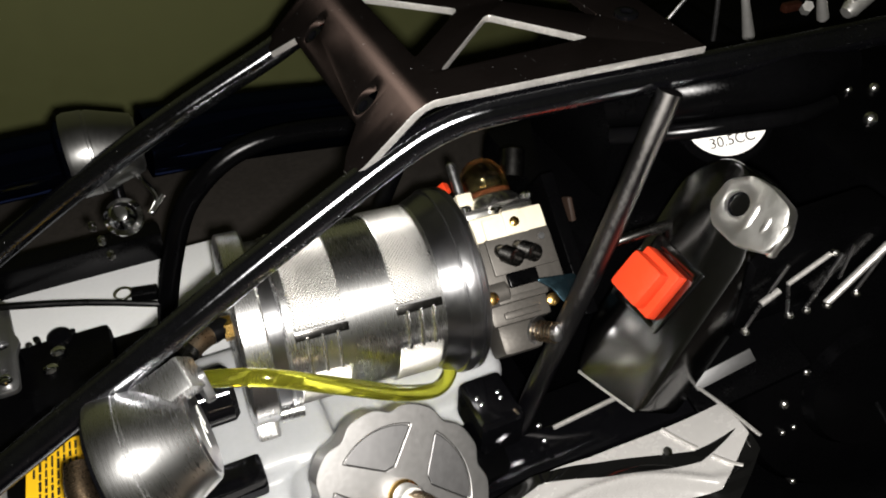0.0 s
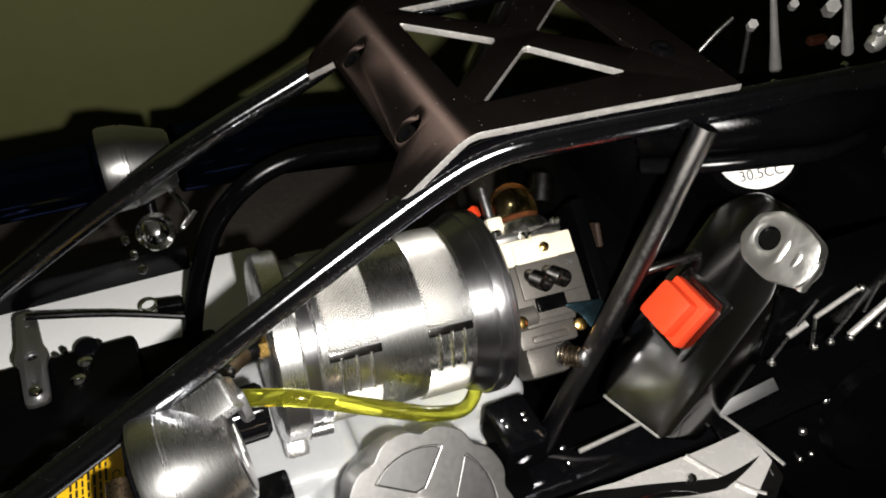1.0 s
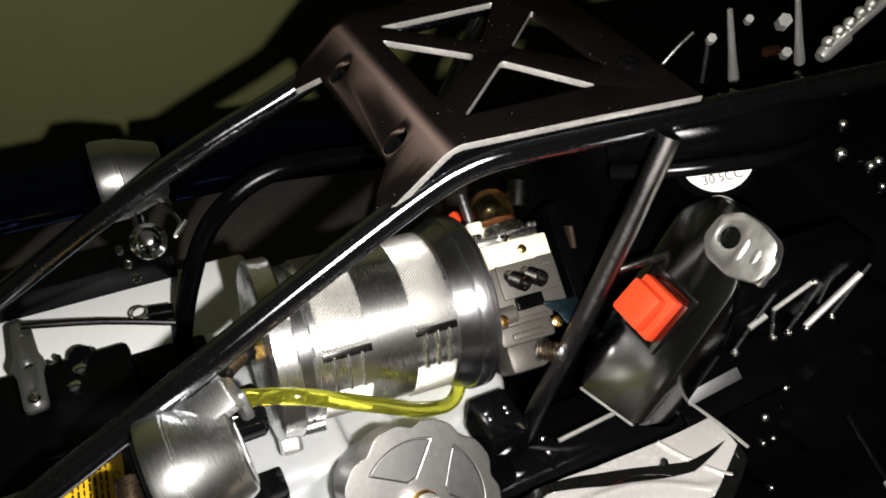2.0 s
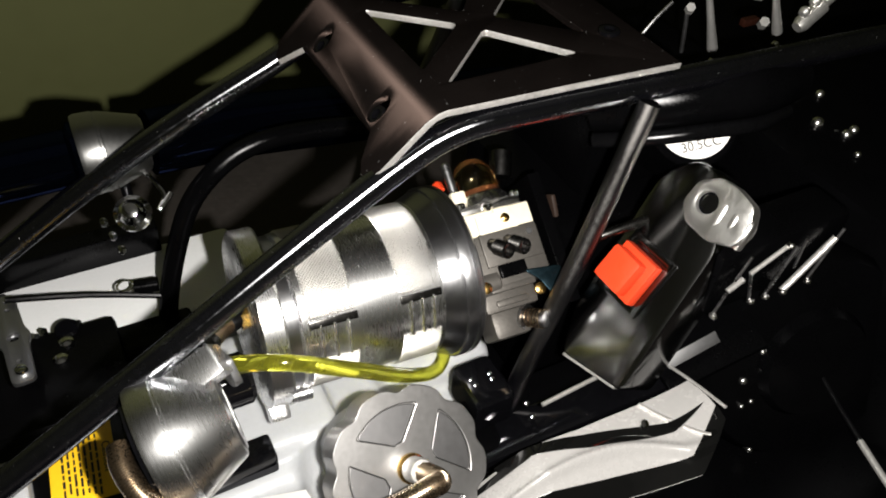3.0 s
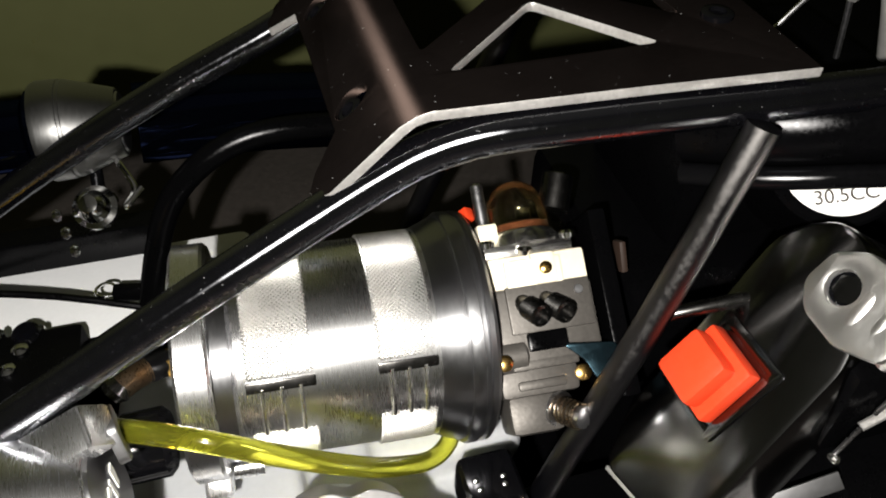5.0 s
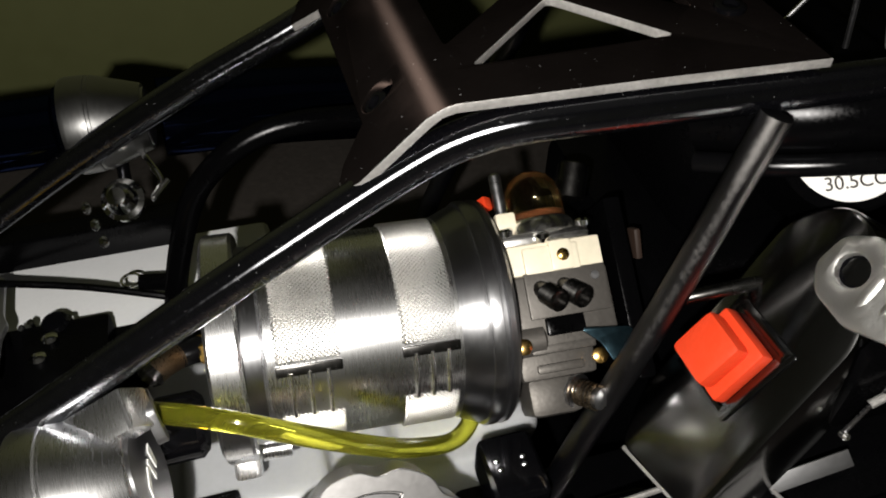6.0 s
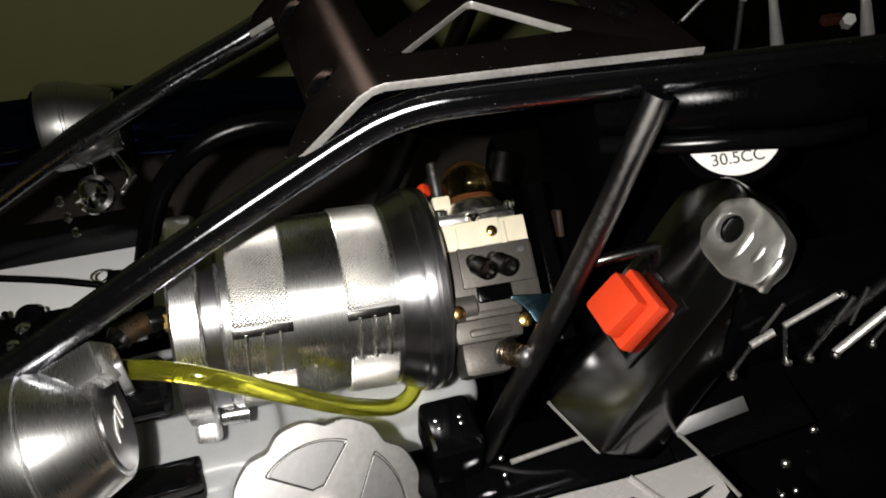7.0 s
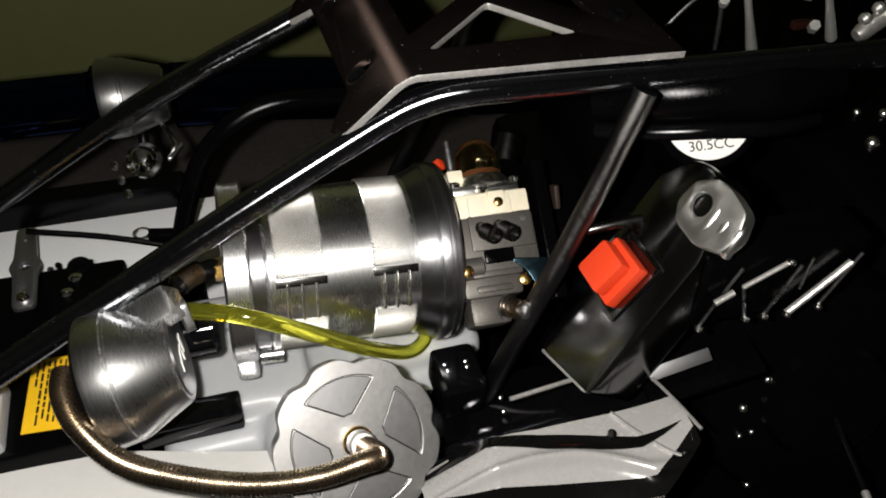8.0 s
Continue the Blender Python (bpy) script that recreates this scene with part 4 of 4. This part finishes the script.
shell("flame_stripe", stripe(0.12, 0.97, -0.02, 0.5, 0.02), 40, 6, 0.0004, LEXAN_BLACK, "", body)
shell("flame_stripe", stripe(0.0, 0.34, 0.16, 0.06, 0.0, 0.14), 24, 4, 0.0004, LEXAN_BLACK, "", body)
shell("flame_stripe", lower_stripe, 40, 6, 0.0004, LEXAN_BLACK, "", body)
# the crease's highlight, modelled as two bright beads where it catches the light
for u0, v0, u1, v1 in ((0.75, 0.0, 0.82, 0.35), (0.845, 0.5, 0.91, 0.86)):
    part("crease_edge", sweep([upper(u0 + (u1 - u0) * k / 4, v0 + (v1 - v0) * k / 4) + Vector((0, -0.0002, 0.0007)) for k in range(5)], 0.0008, 8, 2), EDGE, body)
part("shell_screw", lathe([(0, 0), (0, 0.002), (0.0012, 0.0018), (0.0018, 0)], 14, m=basis(upper(0.71, 0.27) + Vector((0, 0, 0.0015)), (0, -0.3, 1), (1, 0, 0))), CHROME, body)
part("shell_post", sweep([(0.13, 0.112, 0.128), (0.13, 0.125, 0.09), (0.13, 0.145, 0.045)], 0.004, 12, 4), PLASTIC_BLACK, body)
part("shell_post", sweep([(-0.05, 0.183, 0.095), (-0.05, 0.183, 0.07), (-0.05, 0.183, 0.045)], 0.004, 12, 4), PLASTIC_BLACK, body)

# black brackets between tank, cage and shell
brk = empty("cage_bracket", pose(0.115, 0.16, 0.1), "glossy black bracket with cap screws at the foot of the cage", "bracket")
KI = pose(-0.115, -0.16, -0.1)
part("bracket_head", box((0.020, 0.026, 0.020), 0.0035, (0.1135, 0.1665, 0.1285), seg=3), GLOSS_BLACK, brk, at=KI)
part("bracket_arm", box((0.115, 0.020, 0.010), 0.003, (0.150, 0.1440, 0.1200), turn=Euler((0, -0.28, -0.15)).to_matrix()), GLOSS_BLACK, brk, at=KI)
part("bracket_web", box((0.110, 0.030, 0.060), 0.003, (0.150, 0.1600, 0.085)), PLASTIC_BLACK, brk, at=KI)
for p in ((0.1080, 0.1690, 0.1380), (0.1085, 0.1655, 0.1380), (0.1175, 0.1685, 0.1380), (0.1172, 0.1655, 0.1380), (0.1290, 0.1520, 0.1290), (0.1280, 0.1450, 0.1285)):
    part("cap_screw", lathe([(-0.004, 0), (-0.004, 0.0013), (0, 0.0014), (0.0008, 0.0011), (0.0012, 0)], 14), CHROME, brk, at=KI @ basis(p, (-0.15, -0.55, 0.82), (1, 0, 0)))
part("edge_strip", sweep([(0.1265, 0.1400, 0.1450), (0.141, 0.1400, 0.1470), (0.1560, 0.1400, 0.1490)], 0.0010, 8, 3), EDGE, brk, at=KI)
part("side_bar", box((0.027, 0.0012, 0.0055), 0.0004, (0, 0, 0)), BILLET_DULL, brk, at=KI @ basis((0.1950, 0.1275, 0.1610), (0.026, -0.001, 0.007), (-0.1, 0.75, 0.6)))
part("fold_edge", sweep([(0.1825, 0.1290, 0.1565), (0.1845, 0.1130, 0.1600), (0.1865, 0.0970, 0.1620)], 0.0007, 8, 3), EDGE, brk, at=KI)
part("side_plate", box((0.050, 0.030, 0.004), 0.001, (0.208, 0.1330, 0.1530), turn=Euler((0.15, -0.30, -0.1)).to_matrix()), PLASTIC_BLACK, brk, at=KI)
tank_clip = part("tank_strap", box((0.044, 0.014, 0.012), 0.002, (-0.0020, 0.1880, 0.1120)), GLOSS_BLACK)
tagged(tank_clip, "glossy black plastic strap across the fuel tank", "strap")

# ---- front end: springs, bolts ----
front = empty("front_suspension", pose(0.33, 0.24, 0.043), "black front suspension with bright bolts and rods", "suspension")
NI = pose(-0.33, -0.24, -0.043)
part("bulkhead", box((0.46, 0.34, 0.15), 0.012, (0.535, 0.23, 0.119)), PLASTIC_BLACK, front, at=NI)
for p, q in (((0.268, 0.23, 0.240), (0.250, 0.23, 0.279)), ((0.3115, 0.23, 0.241), (0.291, 0.23, 0.280))):
    p, q = Vector(p), Vector(q)
    part("bright_post", lathe([(0, 0), (0, 0.0018), (0.001, 0.0026), (0.005, 0.0025), (0.018, 0.0018), ((q - p).length, 0.0012), ((q - p).length, 0)], 18, m=basis(p, q - p, (0, -1, 0))), SATIN, front, at=NI)
    part("post_foot", lathe([(-0.0022, 0), (-0.0015, 0.0015), (0, 0.0022), (0.0015, 0.0015), (0.0022, 0)], 14, m=Matrix.Translation(p + Vector((0.0005, -0.001, -0.006)))), CHROME, front, at=NI)
    part("post_mount", box((0.02, 0.012, 0.05), 0.003, p + Vector((0.004, 0.004, -0.034))), PLASTIC_BLACK, front, at=NI)
# little bright hex pieces added for the scattered glints round the posts
for p, r in (((0.260, 0.2285, 0.2330), 0.0020), ((0.2655, 0.2285, 0.2315), 0.0022), ((0.2700, 0.2285, 0.2320), 0.0026), ((0.2725, 0.228, 0.2280), 0.0022), ((0.3060, 0.228, 0.2290), 0.0020), ((0.2640, 0.230, 0.2720), 0.0020), ((0.2880, 0.230, 0.2670), 0.0034), ((0.2440, 0.230, 0.2660), 0.0022), ((0.2980, 0.230, 0.2490), 0.0026), ((0.3180, 0.230, 0.2300), 0.0018)):
    part("post_glint", lathe([(-r, 0), (-r, r), (r, r), (r, 0)], 6, m=basis(p, (-0.45, -0.55, 0.7), (0, 0, 1))), SATIN, front, at=NI)
rod = basis((0.3255, 0.23, 0.2415), (0.017, 0.002, 0.0095), (0, 0, 1))
part("shock_rod", lathe([(0, 0), (0, 0.0030), (0.003, 0.0042), (0.018, 0.0042), (0.020, 0.0025), (0.06, 0.0025), (0.06, 0)], 20, m=rod), SATIN, front, at=NI)
for k in range(5):
    part("rod_bead", lathe([(-0.003, 0), (-0.002, 0.0022), (0, 0.0030), (0.002, 0.0022), (0.003, 0)], 14, m=rod @ pose(0.004 + 0.0075 * k, -0.0010, 0.0085 + 0.001 * (k % 2))), SATIN, front, at=NI)
# bright domes turned to the flash, added as glints on the bulkhead
for p, r in (((0.363, 0.225, 0.196), 0.0026), ((0.349, 0.229, 0.196), 0.0020), ((0.338, 0.204, 0.196), 0.0034), ((0.3445, 0.1895, 0.196), 0.0028), ((0.352, 0.191, 0.196), 0.0026), ((0.335, 0.174, 0.196), 0.0018)):
    part("bulkhead_glint", lathe([(-0.004, 0), (-0.004, r), (0, r), (r * 0.4, r * 0.8), (r * 0.65, r * 0.4), (r * 0.7, 0)], 16, m=basis(p, (-0.69, -0.43, 0.5), (0, 0, 1))), BRIGHT, front, at=NI)
part("thin_link", sweep([(0.2445, 0.232, 0.2660), (0.2465, 0.232, 0.2560), (0.2490, 0.232, 0.2420)], 0.0010, 10, 3), STEEL, front, at=NI)
part("thin_link", sweep([(0.2200, 0.232, 0.2560), (0.2270, 0.232, 0.2640), (0.2340, 0.232, 0.2700)], 0.0008, 10, 3), STEEL, front, at=NI)
part("copper_tab", box((0.010, 0.004, 0.004), 0.001, (0.3000, 0.240, 0.2450)), principled("rust_brown_metal", (0.03, 0.009, 0.005), 0.4, metal=0.5, grain=0.3), front, at=NI)
for k in range(14):
    random.seed(k)
    part("small_bolt", screw_bm(0.0018, 0.0015), STEEL, front, at=NI @ basis((0.300 + 0.10 * random.random(), 0.185 + 0.02 * random.random(), 0.10 + 0.1 * random.random()), (-0.3, -0.7, 0.6), (0, 0, 1)))

# ---- near side guard ----
guard = part("side_guard", box((0.52, 0.12, 0.012), 0.004, (0.10, 0.085, 0.072)), PLASTIC_BLACK)
tagged(guard, "matt black plastic guard board under the white shell", "side guard")
part("guard_bracket", box((0.46, 0.03, 0.028), 0.003, (0.09, 0.132, 0.055)), PLASTIC_BLACK, guard)
